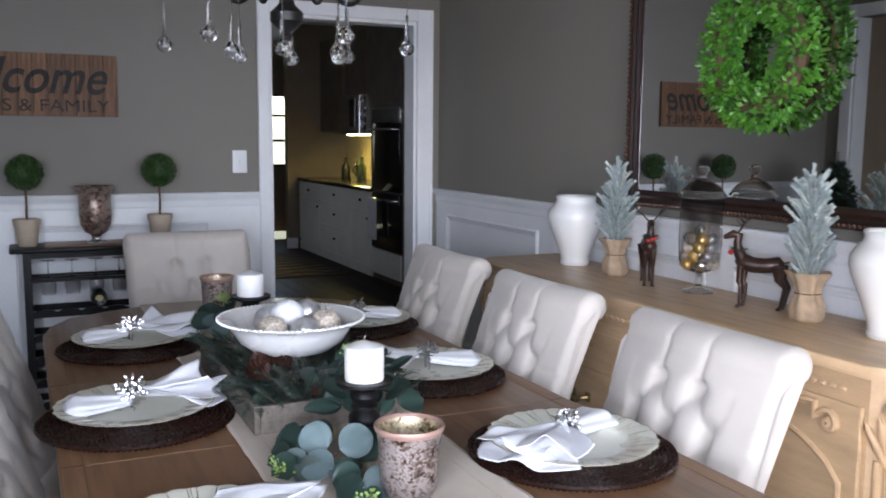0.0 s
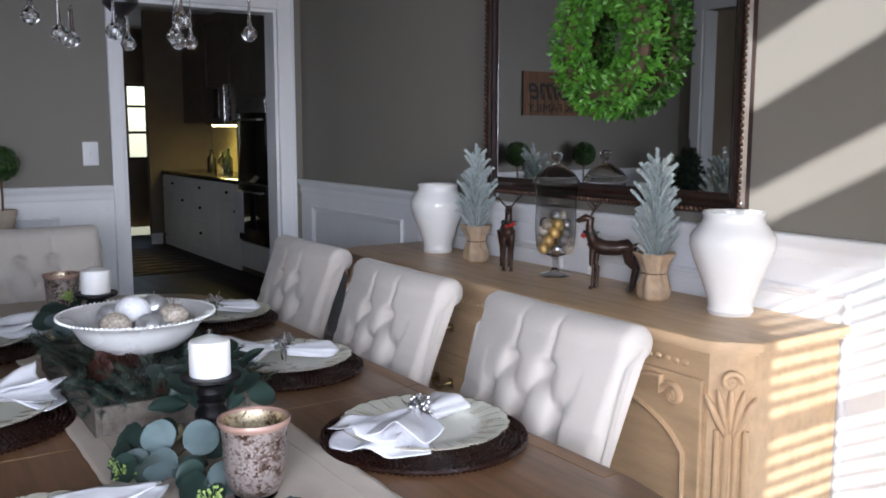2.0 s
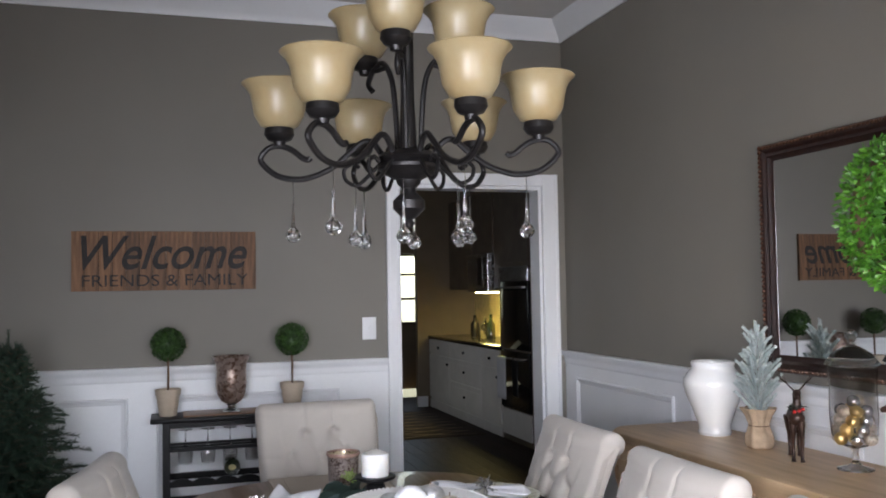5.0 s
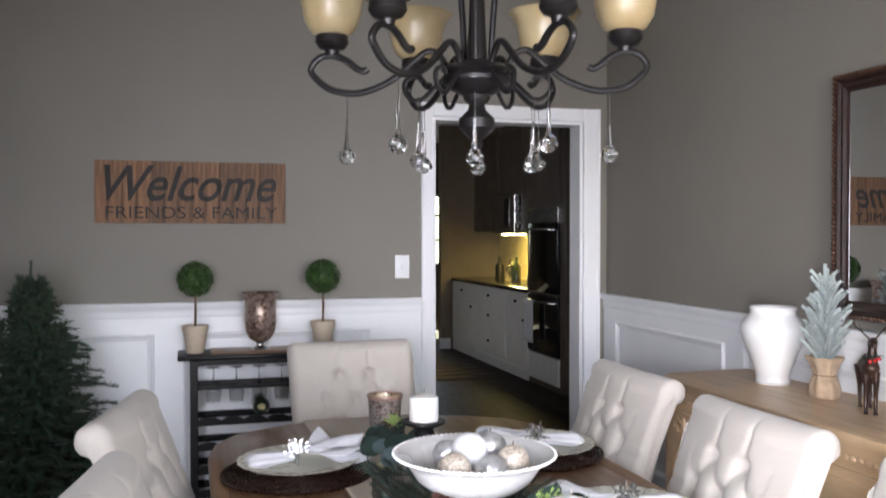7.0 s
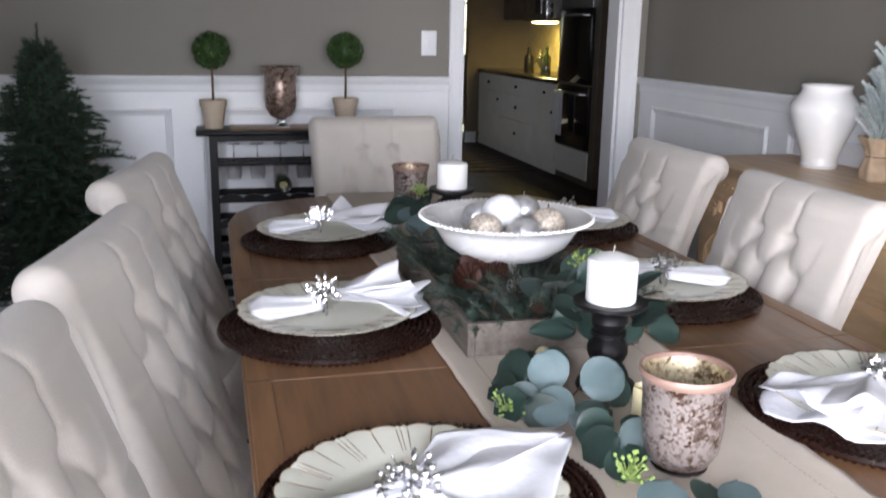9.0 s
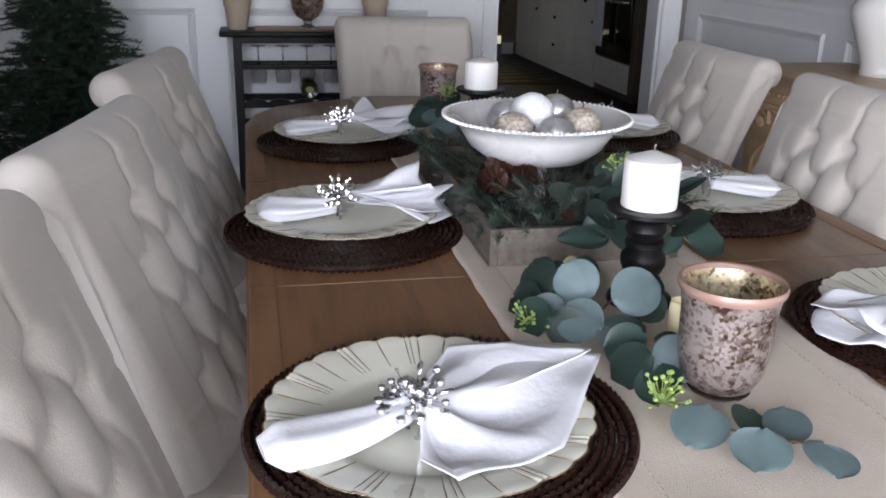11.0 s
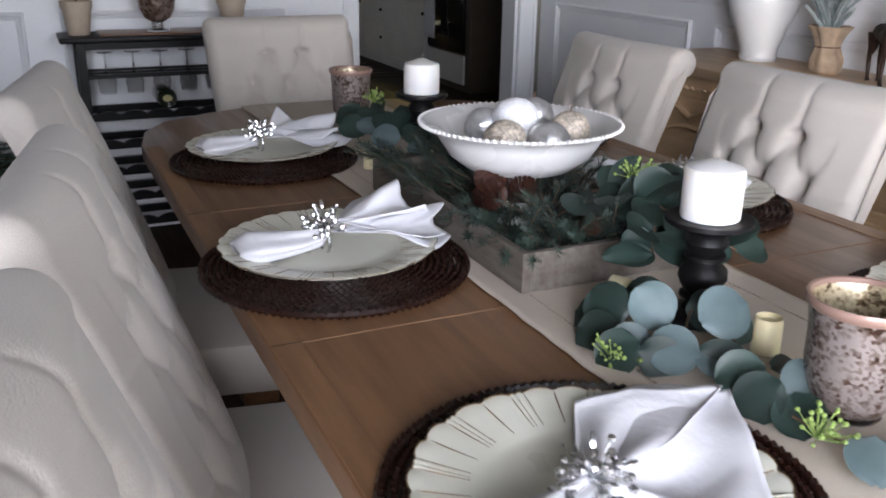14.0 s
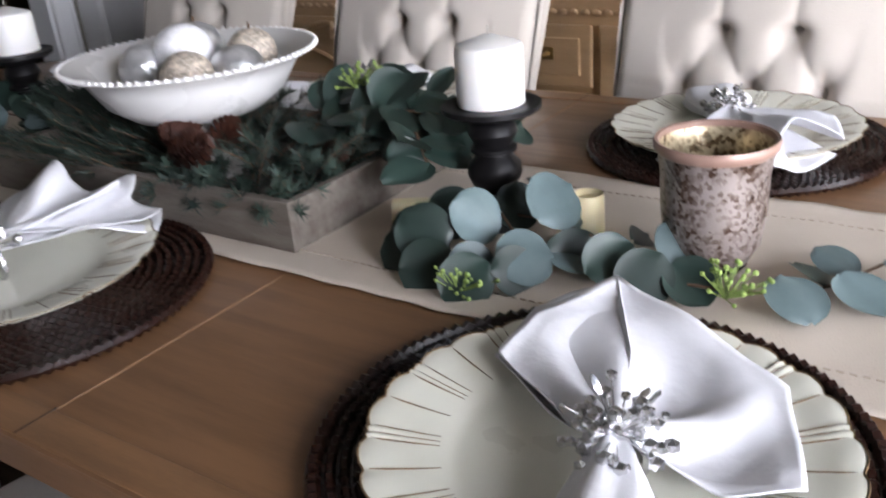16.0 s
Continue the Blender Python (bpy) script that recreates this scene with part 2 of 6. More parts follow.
def chair(m, label, group="chairs round the table"):
    e = thing("dining_chair", m, label, "chair", group)
    W, R = 0.262, 0.03
    # the back's side view: front face, rolled top, back face
    NF = 60
    front = [(-0.145 - 0.18 * (i / (NF - 1)) ** 1.15, 0.42 + 0.505 * i / (NF - 1)) for i in range(NF)]
    cx, cz, rr = front[-1][0] - 0.042, front[-1][1] + 0.008, 0.042
    roll = [(cx + rr * math.cos(radians(a)), cz + rr * math.sin(radians(a))) for a in range(8, 231, 10)]
    bk = [(-0.25 - 0.115 * (1 - i / 8) ** 1.3, 0.89 - 0.47 * i / 8) for i in range(9)]
    prof = front + roll + bk
    k = len(prof)
    mid = [(prof[j][0] - 0.05, prof[j][1]) if j < NF else ((cx, cz) if j < NF + len(roll) else (prof[j][0] + 0.05, prof[j][1])) for j in range(k)]
    arc = [0.0]
    for j in range(1, k):
        arc.append(arc[-1] + math.hypot(prof[j][0] - prof[j - 1][0], prof[j][1] - prof[j - 1][1]))
    crest = arc[NF - 1] + 0.06
    nu = 105
    us = [-W + R * (1 - math.cos(math.pi / 2 * i / 5)) if i < 5 else (W - R * (1 - math.cos(math.pi / 2 * (nu - 1 - i) / 5)) if i > nu - 6 else -W + R + (2 * W - 2 * R) * (i - 5) / (nu - 11)) for i in range(nu)]

    def at(i, j):
        u = us[i]
        e2 = max(0.0, (abs(u) - (W - R)) / R)
        s = math.sqrt(max(0.0, 1 - min(1, e2) ** 2))
        y, z = prof[j]
        my, mz = mid[j]
        v = crest - arc[j]
        if j < NF + 14:
            t = tuft(u, v)
            puff = 0.032 * math.cos(min(1, abs(u) / W) * math.pi / 2)
            q = 1 if j < NF else max(0, 1 - (j - NF + 1) / 15)
            y, z = y + (puff - t) * q, z - t * (1 - q) * 0.4
        taper = 1 - 0.07 * max(0, min(1, (0.95 - z) / 0.5))
        return (u * taper, my + (y - my) * s, mz + (z - mz) * s)
    bm = bmesh.new()
    grid(bm, nu, k, at)
    part("backrest", bm, LINEN, e, angle=80)
    bm = bm_box(-0.25, -0.22, 0.34, 0.25, 0.27, 0.465, 0.03)
    part("seat", bm, LINEN, e)
    b = bmesh.new()
    bmesh.ops.create_icosphere(b, subdivisions=2, radius=0.011, matrix=Matrix.Diagonal((1, 0.6, 1, 1)))
    knob = None
    for r in range(4):
        for u in ((-0.062, 0.062) if r % 2 == 0 else (-0.124, 0, 0.124)):
            v = 0.135 + 0.105 * r
            h = crest - v
            j = min(range(NF), key=lambda q: abs(arc[q] - h))
            at_m = pose(u * (1 - 0.07 * max(0, min(1, (0.95 - prof[j][1]) / 0.5))), prof[j][0] - 0.026, prof[j][1])
            if knob is None:
                knob = part("button", b, LINEN, e, m=at_m)
            else:
                again(knob, e, at_m)
    bm = bmesh.new()
    lathe(bm, [(0.016, 0), (0.024, 0.37)], 8)
    lg = part("leg", bm, DARKLEG, e, "dark turned wooden leg", m=pose(-0.2, 0.22, 0))
    for x, y in ((0.2, 0.22), (-0.2, -0.22), (0.2, -0.22)):
        again(lg, e, pose(x, y, 0))
    return e


first = chair(pose(2.47, 2.25, 0, 0, 0, 90), "ivory linen dining chair with a button-tufted rolled back")
for x, y, rz in ((2.465, 2.935, 90), (2.50, 3.645, 90), (1.555, 2.015, -100), (1.62, 2.65, -100), (1.63, 3.39, -101), (2.093, 4.29, 180)):
    copy_thing(first, pose(x, y, 0, 0, 0, rz))


# ---- trim ----
def moulding(name, segs, prof, label, mat_=WHITE):
    """A run of trim: prof is (out from the wall, height) along straight segments (x0, y0, x1, y1, nx, ny)."""
    bm = bmesh.new()
    for x0, y0, x1, y1, nx, ny in segs:
        grid(bm, len(prof), 2, lambda i, j: (x0 + (x1 - x0) * j + nx * prof[i][0], y0 + (y1 - y0) * j + ny * prof[i][0], prof[i][1]), wrap_u=True)
    bmesh.ops.holes_fill(bm, edges=bm.edges, sides=len(prof))
    return struct(name, bm, mat_, label, True, "trim")


CL, CR = 2.612, 3.63
north_l = (XL, YF, CL, YF, 0, -1)
east = (XR, YN, XR, YF, -1, 0)
west = [(XL, YN, XL, OY0 - 0.09, 1, 0), (XL, OY1 + 0.09, XL, YF, 1, 0)]
runs = [north_l, east] + west
moulding("wainscot", runs, [(0.001, 0.13), (0.012, 0.13), (0.012, RAIL - 0.045), (0.001, RAIL - 0.045)], "flat white wainscot boarding")
moulding("chair_rail", runs, [(0.001, RAIL - 0.075), (0.014, RAIL - 0.075), (0.02, RAIL - 0.062), (0.017, RAIL - 0.048), (0.024, RAIL - 0.032), (0.036, RAIL - 0.02), (0.038, RAIL - 0.004), (0.034, RAIL), (0.001, RAIL)], "moulded white chair rail")
moulding("baseboard", runs, [(0.001, 0), (0.018, 0), (0.018, 0.115), (0.012, 0.13), (0.006, 0.145), (0.001, 0.145)], "white moulded baseboard")
crown = [(0.001, ZC - 0.115), (0.012, ZC - 0.115), (0.018, ZC - 0.095), (0.03, ZC - 0.08), (0.07, ZC - 0.035), (0.085, ZC - 0.02), (0.095, ZC - 0.002), (0.001, ZC - 0.002)]
moulding("crown_moulding", [(XL, YF, XR, YF, 0, -1), (XR, YN, XR, YF, -1, 0), (XL, YN, XL, YF, 1, 0), (XL, YN, XR, YN, 0, 1)], crown, "white crown moulding")


def panel_frame(parent, m, w, h):
    """A raised picture-frame moulding."""
    bm = bmesh.new()
    prof = [(0.0, 0.0), (0.0, 0.006), (0.006, 0.014), (0.014, 0.012), (0.02, 0.006), (0.028, 0.004), (0.032, 0.0)]
    cs = [(0, 0, 1, 1), (w, 0, -1, 1), (w, h, -1, -1), (0, h, 1, -1)]
    grid(bm, 4, len(prof), lambda i, j: m @ Vector((cs[i][0] + cs[i][2] * prof[j][0], -prof[j][1], cs[i][1] + cs[i][3] * prof[j][0])), wrap_u=True)
    return part("panel_moulding", bm, WHITE, parent, smooth=False)


wains = bpy.data.objects["wainscot"]
for x0, x1 in ((0.42, 1.287), (1.42, 2.345)):
    panel_frame(wains, pose(x0, YF - 0.0125, 0.22), x1 - x0, 0.72)
for y1 in (5.33, 4.19, 3.05, 1.91):
    panel_frame(wains, pose(XR - 0.0125, y1, 0.22, 0, 0, -90), 1.0, 0.73)

# door casing with its jamb
door = new("door_frame")
tagged(door, "white cased doorway open to the kitchen", "door frame", kind="structure")
for n, a in (("casing", (CL, YF - 0.022, 0, DX0, YF - 0.001, 2.105)), ("casing", (DX1, YF - 0.022, 0, CR, YF - 0.001, 2.105)), ("head_casing", (DX0 + 0.0005, YF - 0.0215, DZ, DX1 - 0.0005, YF - 0.001, 2.104))):
    bm = bm_box(*a, bevel=0.005)
    if n == "casing":
        box(bm, a[0] + (0.0 if a[0] < 3 else 0.075), a[1] - 0.008, 0, a[0] + (0.018 if a[0] < 3 else 0.094), a[1], 2.105, 0.003)
    part(n, bm, WHITE, door, smooth=False)
part("jamb", bm_box(DX0, YF - 0.001, 0, DX0 + 0.018, YF + 0.13, DZ), WHITE, door, smooth=False)
part("jamb", bm_box(DX1 - 0.018, YF - 0.001, 0, DX1, YF + 0.13, DZ), WHITE, door, smooth=False)
part("jamb", bm_box(DX0 + 0.018, YF - 0.001, DZ - 0.018, DX1 - 0.018, YF + 0.13, DZ), WHITE, door, smooth=False)
# cased opening in the west wall and the hall behind it
wo = new("opening_frame")
tagged(wo, "white cased opening to a hall", "opening frame", kind="structure")
part("casing", bm_box(XL + 0.001, OY0 - 0.09, 0, XL + 0.022, OY0, OZ + 0.09, 0.004), WHITE, wo, smooth=False)
part("casing", bm_box(XL + 0.001, OY1, 0, XL + 0.022, OY1 + 0.09, OZ + 0.09, 0.004), WHITE, wo, smooth=False)
part("head_casing", bm_box(XL + 0.001, OY0, OZ, XL + 0.021, OY1, OZ + 0.089, 0.004), WHITE, wo, smooth=False)
part("jamb", bm_box(XL - 0.13, OY1 - 0.018, 0, XL + 0.001, OY1, OZ), WHITE, wo, smooth=False)
part("jamb", bm_box(XL - 0.13, OY0, 0, XL + 0.001, OY0 + 0.018, OZ), WHITE, wo, smooth=False)
TAN = mat("warm tan hall paint", (0.42, 0.33, 0.24), 0.7, var=0.04)
BROWN = mat("brown stained door", (0.09, 0.055, 0.035), 0.45, var=0.15, stretch=(8, 8, 1))
struct("hall_wall", bm_box(XL - 2.2, -0.9, 0, XL - 2.1, YF + 0.1, ZC), TAN, "warm tan hall wall", False)
struct("hall_wall_south", bm_box(XL - 2.1, -0.9, 0, XL - 0.12, -0.8, ZC), TAN, "warm tan hall wall", False)
struct("hall_wall_north", bm_box(XL - 2.1, YF, 0, XL - 0.12, YF + 0.1, ZC), TAN, "warm tan hall wall", False)
struct("hall_ceiling", bm_box(XL - 2.2, -0.9, ZC, XL - 0.12, YF + 0.1, ZC + 0.1), CEIL, "off-white hall ceiling", False)
hd = thing("hall_door", pose(XL - 2.095, 4.3, 0), "brown stained door in a white frame", "door")
part("slab", bm_box(0, 0, 0.01, 0.04, 0.85, 2.05, 0.004), BROWN, hd, smooth=False)
part("frame", box(bm_box(0, -0.09, 0, 0.03, -0.002, 2.15), 0, 0.852, 0, 0.03, 0.94, 2.15), WHITE, hd, smooth=False)

# south windows: blinds shut on the added left one, open on the right
GLASS = bpy.data.materials.new("window glass")
GLASS.use_nodes = True
gp = GLASS.node_tree.nodes["Principled BSDF"]
gp.inputs["Transmission Weight"].default_value, gp.inputs["Roughness"].default_value, gp.inputs["IOR"].default_value = 1.0, 0.0, 1.45
JARGLASS = bpy.data.materials.new("thin clear glass")
JARGLASS.use_nodes = True
jp = JARGLASS.node_tree.nodes["Principled BSDF"]
jp.inputs["Transmission Weight"].default_value, jp.inputs["Roughness"].default_value, jp.inputs["IOR"].default_value = 1.0, 0.0, 1.13
CLEAR = bpy.data.materials.new("clear crystal")
CLEAR.use_nodes = True
cp = CLEAR.node_tree.nodes["Principled BSDF"]
cp.inputs["Transmission Weight"].default_value, cp.inputs["Roughness"].default_value, cp.inputs["IOR"].default_value = 1.0, 0.02, 1.5
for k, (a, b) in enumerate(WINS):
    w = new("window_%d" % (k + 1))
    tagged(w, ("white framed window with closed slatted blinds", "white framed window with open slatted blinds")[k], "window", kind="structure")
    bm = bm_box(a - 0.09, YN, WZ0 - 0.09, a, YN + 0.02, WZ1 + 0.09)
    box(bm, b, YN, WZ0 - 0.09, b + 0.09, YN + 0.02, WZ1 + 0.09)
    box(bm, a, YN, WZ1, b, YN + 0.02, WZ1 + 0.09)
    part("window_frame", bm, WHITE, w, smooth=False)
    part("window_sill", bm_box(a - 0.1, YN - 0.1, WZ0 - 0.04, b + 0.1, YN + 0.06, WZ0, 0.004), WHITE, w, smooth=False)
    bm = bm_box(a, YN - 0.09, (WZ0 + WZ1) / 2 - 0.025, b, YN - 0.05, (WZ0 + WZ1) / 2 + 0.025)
    # Unseen deep cross bars, sized to trim the sun strips on the east wall.
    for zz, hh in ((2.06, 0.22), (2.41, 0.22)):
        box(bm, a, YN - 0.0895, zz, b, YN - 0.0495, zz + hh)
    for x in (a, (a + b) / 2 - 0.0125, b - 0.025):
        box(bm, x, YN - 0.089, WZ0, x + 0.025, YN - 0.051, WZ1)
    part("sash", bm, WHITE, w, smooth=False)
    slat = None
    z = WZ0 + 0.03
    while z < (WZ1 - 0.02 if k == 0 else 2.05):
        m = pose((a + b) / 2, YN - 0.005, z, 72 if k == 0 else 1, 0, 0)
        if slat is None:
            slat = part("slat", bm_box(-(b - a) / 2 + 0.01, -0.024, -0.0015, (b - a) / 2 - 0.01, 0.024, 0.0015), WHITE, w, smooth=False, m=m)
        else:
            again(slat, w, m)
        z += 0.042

# light switch
sw = thing("light_switch", pose(2.512, YF - 0.001, 1.25), "white rectangular light switch on the taupe wall", "switch")
part("plate", bm_box(-0.038, -0.006, -0.06, 0.038, 0, 0.06, 0.003), WHITE, sw)
part("toggle", bm_box(-0.005, -0.016, -0.010, 0.005, -0.006, 0.012, 0.002), WHITE, sw)

# ---- table setting ----
GROOVE = mat("dark seam", (0.03, 0.017, 0.01), 0.7)
RIM = mat("lighter wood banding", (0.235, 0.122, 0.056), 0.38, var=0.15, scale=5, stretch=(10, 1, 4), bump=0.03)
PALE = mat("pale worn joint", (0.29, 0.165, 0.085), 0.5, var=0.2, scale=12)
for y in (2.495, 3.09):
    part("leaf_joint", bm_box(TX0 + 0.045, y - 0.0014, TT - 0.0005, TX1 - 0.045, y + 0.0014, TT + 0.0006), PALE, table, "fine pale joint between table leaves", smooth=False)
    for x0, x1 in ((TX0 + 0.004, TX0 + 0.045), (TX1 - 0.045, TX1 - 0.004)):
        part("seam", bm_box(x0, y - 0.0008, TT + 0.0008, x1, y + 0.0008, TT + 0.0016), GROOVE, table, smooth=False)
for x0, x1 in ((TX0 + 0.004, TX0 + 0.042), (TX1 - 0.042, TX1 - 0.004)):
    part("edge_banding", bm_box(x0, TY0 + 0.45, TT - 0.001, x1, TY1 - 0.45, TT + 0.0012, 0.001), RIM, table, "lighter banded table edge", smooth=False)

CLOTH = mat("natural linen runner", (0.56, 0.49, 0.41), 0.9, var=0.05, scale=8, bump=0.3, bscale=500)
THREAD = mat("runner hem thread", (0.42, 0.35, 0.28), 0.9)
rn = thing("table_runner", pose(0, 0, 0), "natural beige linen runner with a stitched hem", "runner")
RX0, RX1 = 1.828, 2.228


def runner_z(x, y):
    return TT + 0.0035 + 0.0022 * noise.noise((x * 9, y * 7, 3)) + 0.0012 * noise.noise((x * 30, y * 22, 1)) + (0.004 * abs(noise.noise((0.3, y * 9, 5))) if min(x - RX0, RX1 - x) < 0.012 else 0)


bm = bmesh.new()
ny, nx = 200, 40


def run_at(i, j, dz=0.0):
    y = TY0 + 0.02 + (TY1 - TY0 - 0.04) * i / (ny - 1)
    f = j / (nx - 1)
    e0, e1 = 0.006 * noise.noise((0, y * 5, 0)) + 0.003 * noise.noise((0, y * 22, 0)), 0.006 * noise.noise((7, y * 5, 0)) + 0.003 * noise.noise((7, y * 22, 0))
    x = RX0 + e0 + (RX1 + e1 - RX0 - e0) * f
    return (x, y, runner_z(x, y) + dz)


grid(bm, ny, nx, run_at)
cloth = part("cloth", bm, CLOTH, rn, angle=180)
sol = cloth.modifiers.new("thickness", "SOLIDIFY")
sol.thickness, sol.offset = 0.0015, 0
for xo in (RX0 + 0.05, RX1 - 0.05):
    bm = bmesh.new()
    y = TY0 + 0.05
    while y < TY1 - 0.05:
        box(bm, xo - 0.0008, y, runner_z(xo, y) + 0.0008, xo + 0.0008, y + 0.006, runner_z(xo, y) + 0.002)
        y += 0.010
    part("hem_stitching", bm, THREAD, rn, "row of darker hem stitches", smooth=False)

RATTAN = mat("dark brown rattan", (0.017, 0.006, 0.004), 0.27, var=0.2, scale=60, bump=0.1, bscale=300, spec=0.4)
bm = bmesh.new()
r, k = 0.202, 0
rim_bm = bmesh.new()
while r > 0.02:
    n = max(10, int(2 * math.pi * r / 0.011)) * 2
    tw = k % 2

    def ring(i, j, r=r, n=n, tw=tw):
        a, b = 2 * math.pi * i / n, 2 * math.pi * j / 6
        bump_ = 0.0014 + 0.0042 * (1 if (i + tw) % 2 else 0)
        q = 0.0042 if k else 0.006
        return ((r + q * math.cos(b)) * math.cos(a), (r + q * math.cos(b)) * math.sin(a), 0.0055 + (bump_ + (0.002 if not k else 0)) * math.sin(b))
    grid(bm if k else rim_bm, n, 6, ring, wrap_u=True, wrap_v=True)
    r -= 0.0105 if k else 0.0125
    k += 1
mat_mesh = bm
back_bm = bmesh.new()
lathe(back_bm, [(0.0, 0.001), (0.2, 0.001), (0.2, 0.004), (0.0, 0.004)], 32, cap=False)
CERAMIC = mat("pale cream glazed ceramic", (0.70, 0.695, 0.60), 0.28, var=0.03, scale=7, coat=0.2)
GILT = mat("brown antiqued edge glaze", (0.20, 0.13, 0.06), 0.5, var=0.3, scale=80)
NAPKIN = mat("white cotton napkin", (0.68, 0.68, 0.71), 0.92, var=0.03, scale=12, bump=0.45, bscale=45)
SILVER = mat("polished silver bead", (0.68, 0.68, 0.69), 0.24, 1.0, var=0.1)

# the charger: a rim of alternating wide and narrow petals
wedges = []
a = 0.0
for g in range(12):
    for w in (0.60, 0.56, 0.16, 0.10) if g % 2 == 0 else (0.58, 0.62, 0.14, 0.12):
        wedges.append((a, w))
        a += w
scale_a = 2 * math.pi / a
wedges = [(p * scale_a, w * scale_a) for p, w in wedges]


def petal(ang):
    ang %= 2 * math.pi
    for p, w in wedges:
        if p <= ang < p + w:
            return math.sin(math.pi * (ang - p) / w), w
    return 0.0, 0.1


bm = bmesh.new()
prof = [(0.0, 0.004), (0.07, 0.004), (0.098, 0.0045), (0.108, 0.008), (0.114, 0.0125), (0.130, 0.0150), (0.150, 0.0185), (0.163, 0.0215), (0.1665, 0.0205), (0.163, 0.0170), (0.12, 0.009), (0.098, 0.0), (0.0, 0.0)]
angs = []
for p, w in wedges:
    angs += [p + w * q for q in (0.03, 0.2, 0.4, 0.6, 0.8, 0.97)]


def charger_at(i, j):
    r, z = prof[j]
    s, w = petal(angs[i])
    if 4 <= j <= 9:
        f = (r - 0.108) / 0.058
        r += 0.0045 * f * (s ** 0.5) * min(1, w / 0.2) - 0.001
        z += 0.0022 * (s ** 0.6) * f
    return (r * math.cos(angs[i]), r * math.sin(angs[i]), z)


grid(bm, len(angs), len(prof), charger_at, wrap_u=True)
charger_bm = bm
gilt_bm = bmesh.new()
for p, w in wedges:
    c, s_ = math.cos(p), math.sin(p)
    tube(gilt_bm, [(r * c, r * s_, z) for r, z in ((0.114, 0.0128), (0.135, 0.0162), (0.155, 0.0200), (0.163, 0.0216))], [0.0004, 0.0008, 0.0009, 0.0006], 4)
edge = [charger_at(i, 8) for i in range(0, len(angs))]
tube(gilt_bm, [(x * 1.001, y * 1.001, z + 0.0004) for x, y, z in edge], 0.0008, 4, closed=True)


def napkin_bm(seed):
    """A square of cloth drawn through a ring: a bundle one way, a pleated fan with corners the other."""
    folds = []
    rnd = random.Random(seed)
    ph = [rnd.uniform(0, 6.28) for _ in range(6)]
    for layer in range(3):
        tilt = (-0.30, 0.34, 0.0)[layer]
        spread = (0.60, 0.62, 0.75)[layer]
        reach = (0.155, 0.15, 0.175)[layer]
        n, k = 44, 22

        def fan(i, j):
            f = i / (n - 1) * 2 - 1
            s = j / (k - 1)
            ang = tilt + f * spread
            corner = 1 + 0.24 * (1 - abs(abs(f) - 0.45) / 0.55) * (1 if layer != 2 else 0.6) + 0.05 * math.sin(3 * f + ph[layer])
            r = s * reach * corner
            pleat = math.sin(f * (3.6 + layer) + ph[layer + 1]) * 0.014 * s * (1.1 - 0.6 * s) + noise.noise((f * 2.2 + seed, s * 2.5, layer)) * 0.010 * s
            lift = 0.030 + (0.018, 0.030, -0.010)[layer] * s - 0.012 * s * s + 0.010 * layer * (1 - s)
            lift += 0.030 * max(0, s - 0.4) * max(0, math.sin(f * 4 + ph[3])) * (1.4 if layer == 1 else 0.5)
            z = max(0.006 + 0.004 * layer, lift + pleat)
            return (0.012 + r * math.cos(ang), r * math.sin(ang) * 0.95, z)
        bm = bmesh.new()
        grid(bm, n, k, fan)
        folds.append(("fanned_fold", bm))
    n, k = 40, 20

    def bundle(i, j):
        a, s = 2 * math.pi * i / n, j / (k - 1)
        wy = 0.014 + 0.034 * math.sin(min(1, s * 1.15) * math.pi / 2) - 0.02 * max(0, s - 0.85) / 0.15
        hz = 0.012 + 0.010 * s - 0.018 * max(0, s - 0.85) / 0.15
        fold = 1 + 0.16 * math.sin(a * 5 + ph[4] + s * 2) * (1 - 0.5 * s)
        return (-0.006 - 0.135 * s, wy * math.cos(a) * fold + 0.006 * math.sin(s * 3 + ph[5]), 0.026 - 0.004 * s + hz * math.sin(a) * fold)
    bm = bmesh.new()
    grid(bm, n, k, bundle, wrap_u=True)
    return folds + [("gathered_end", bm)]


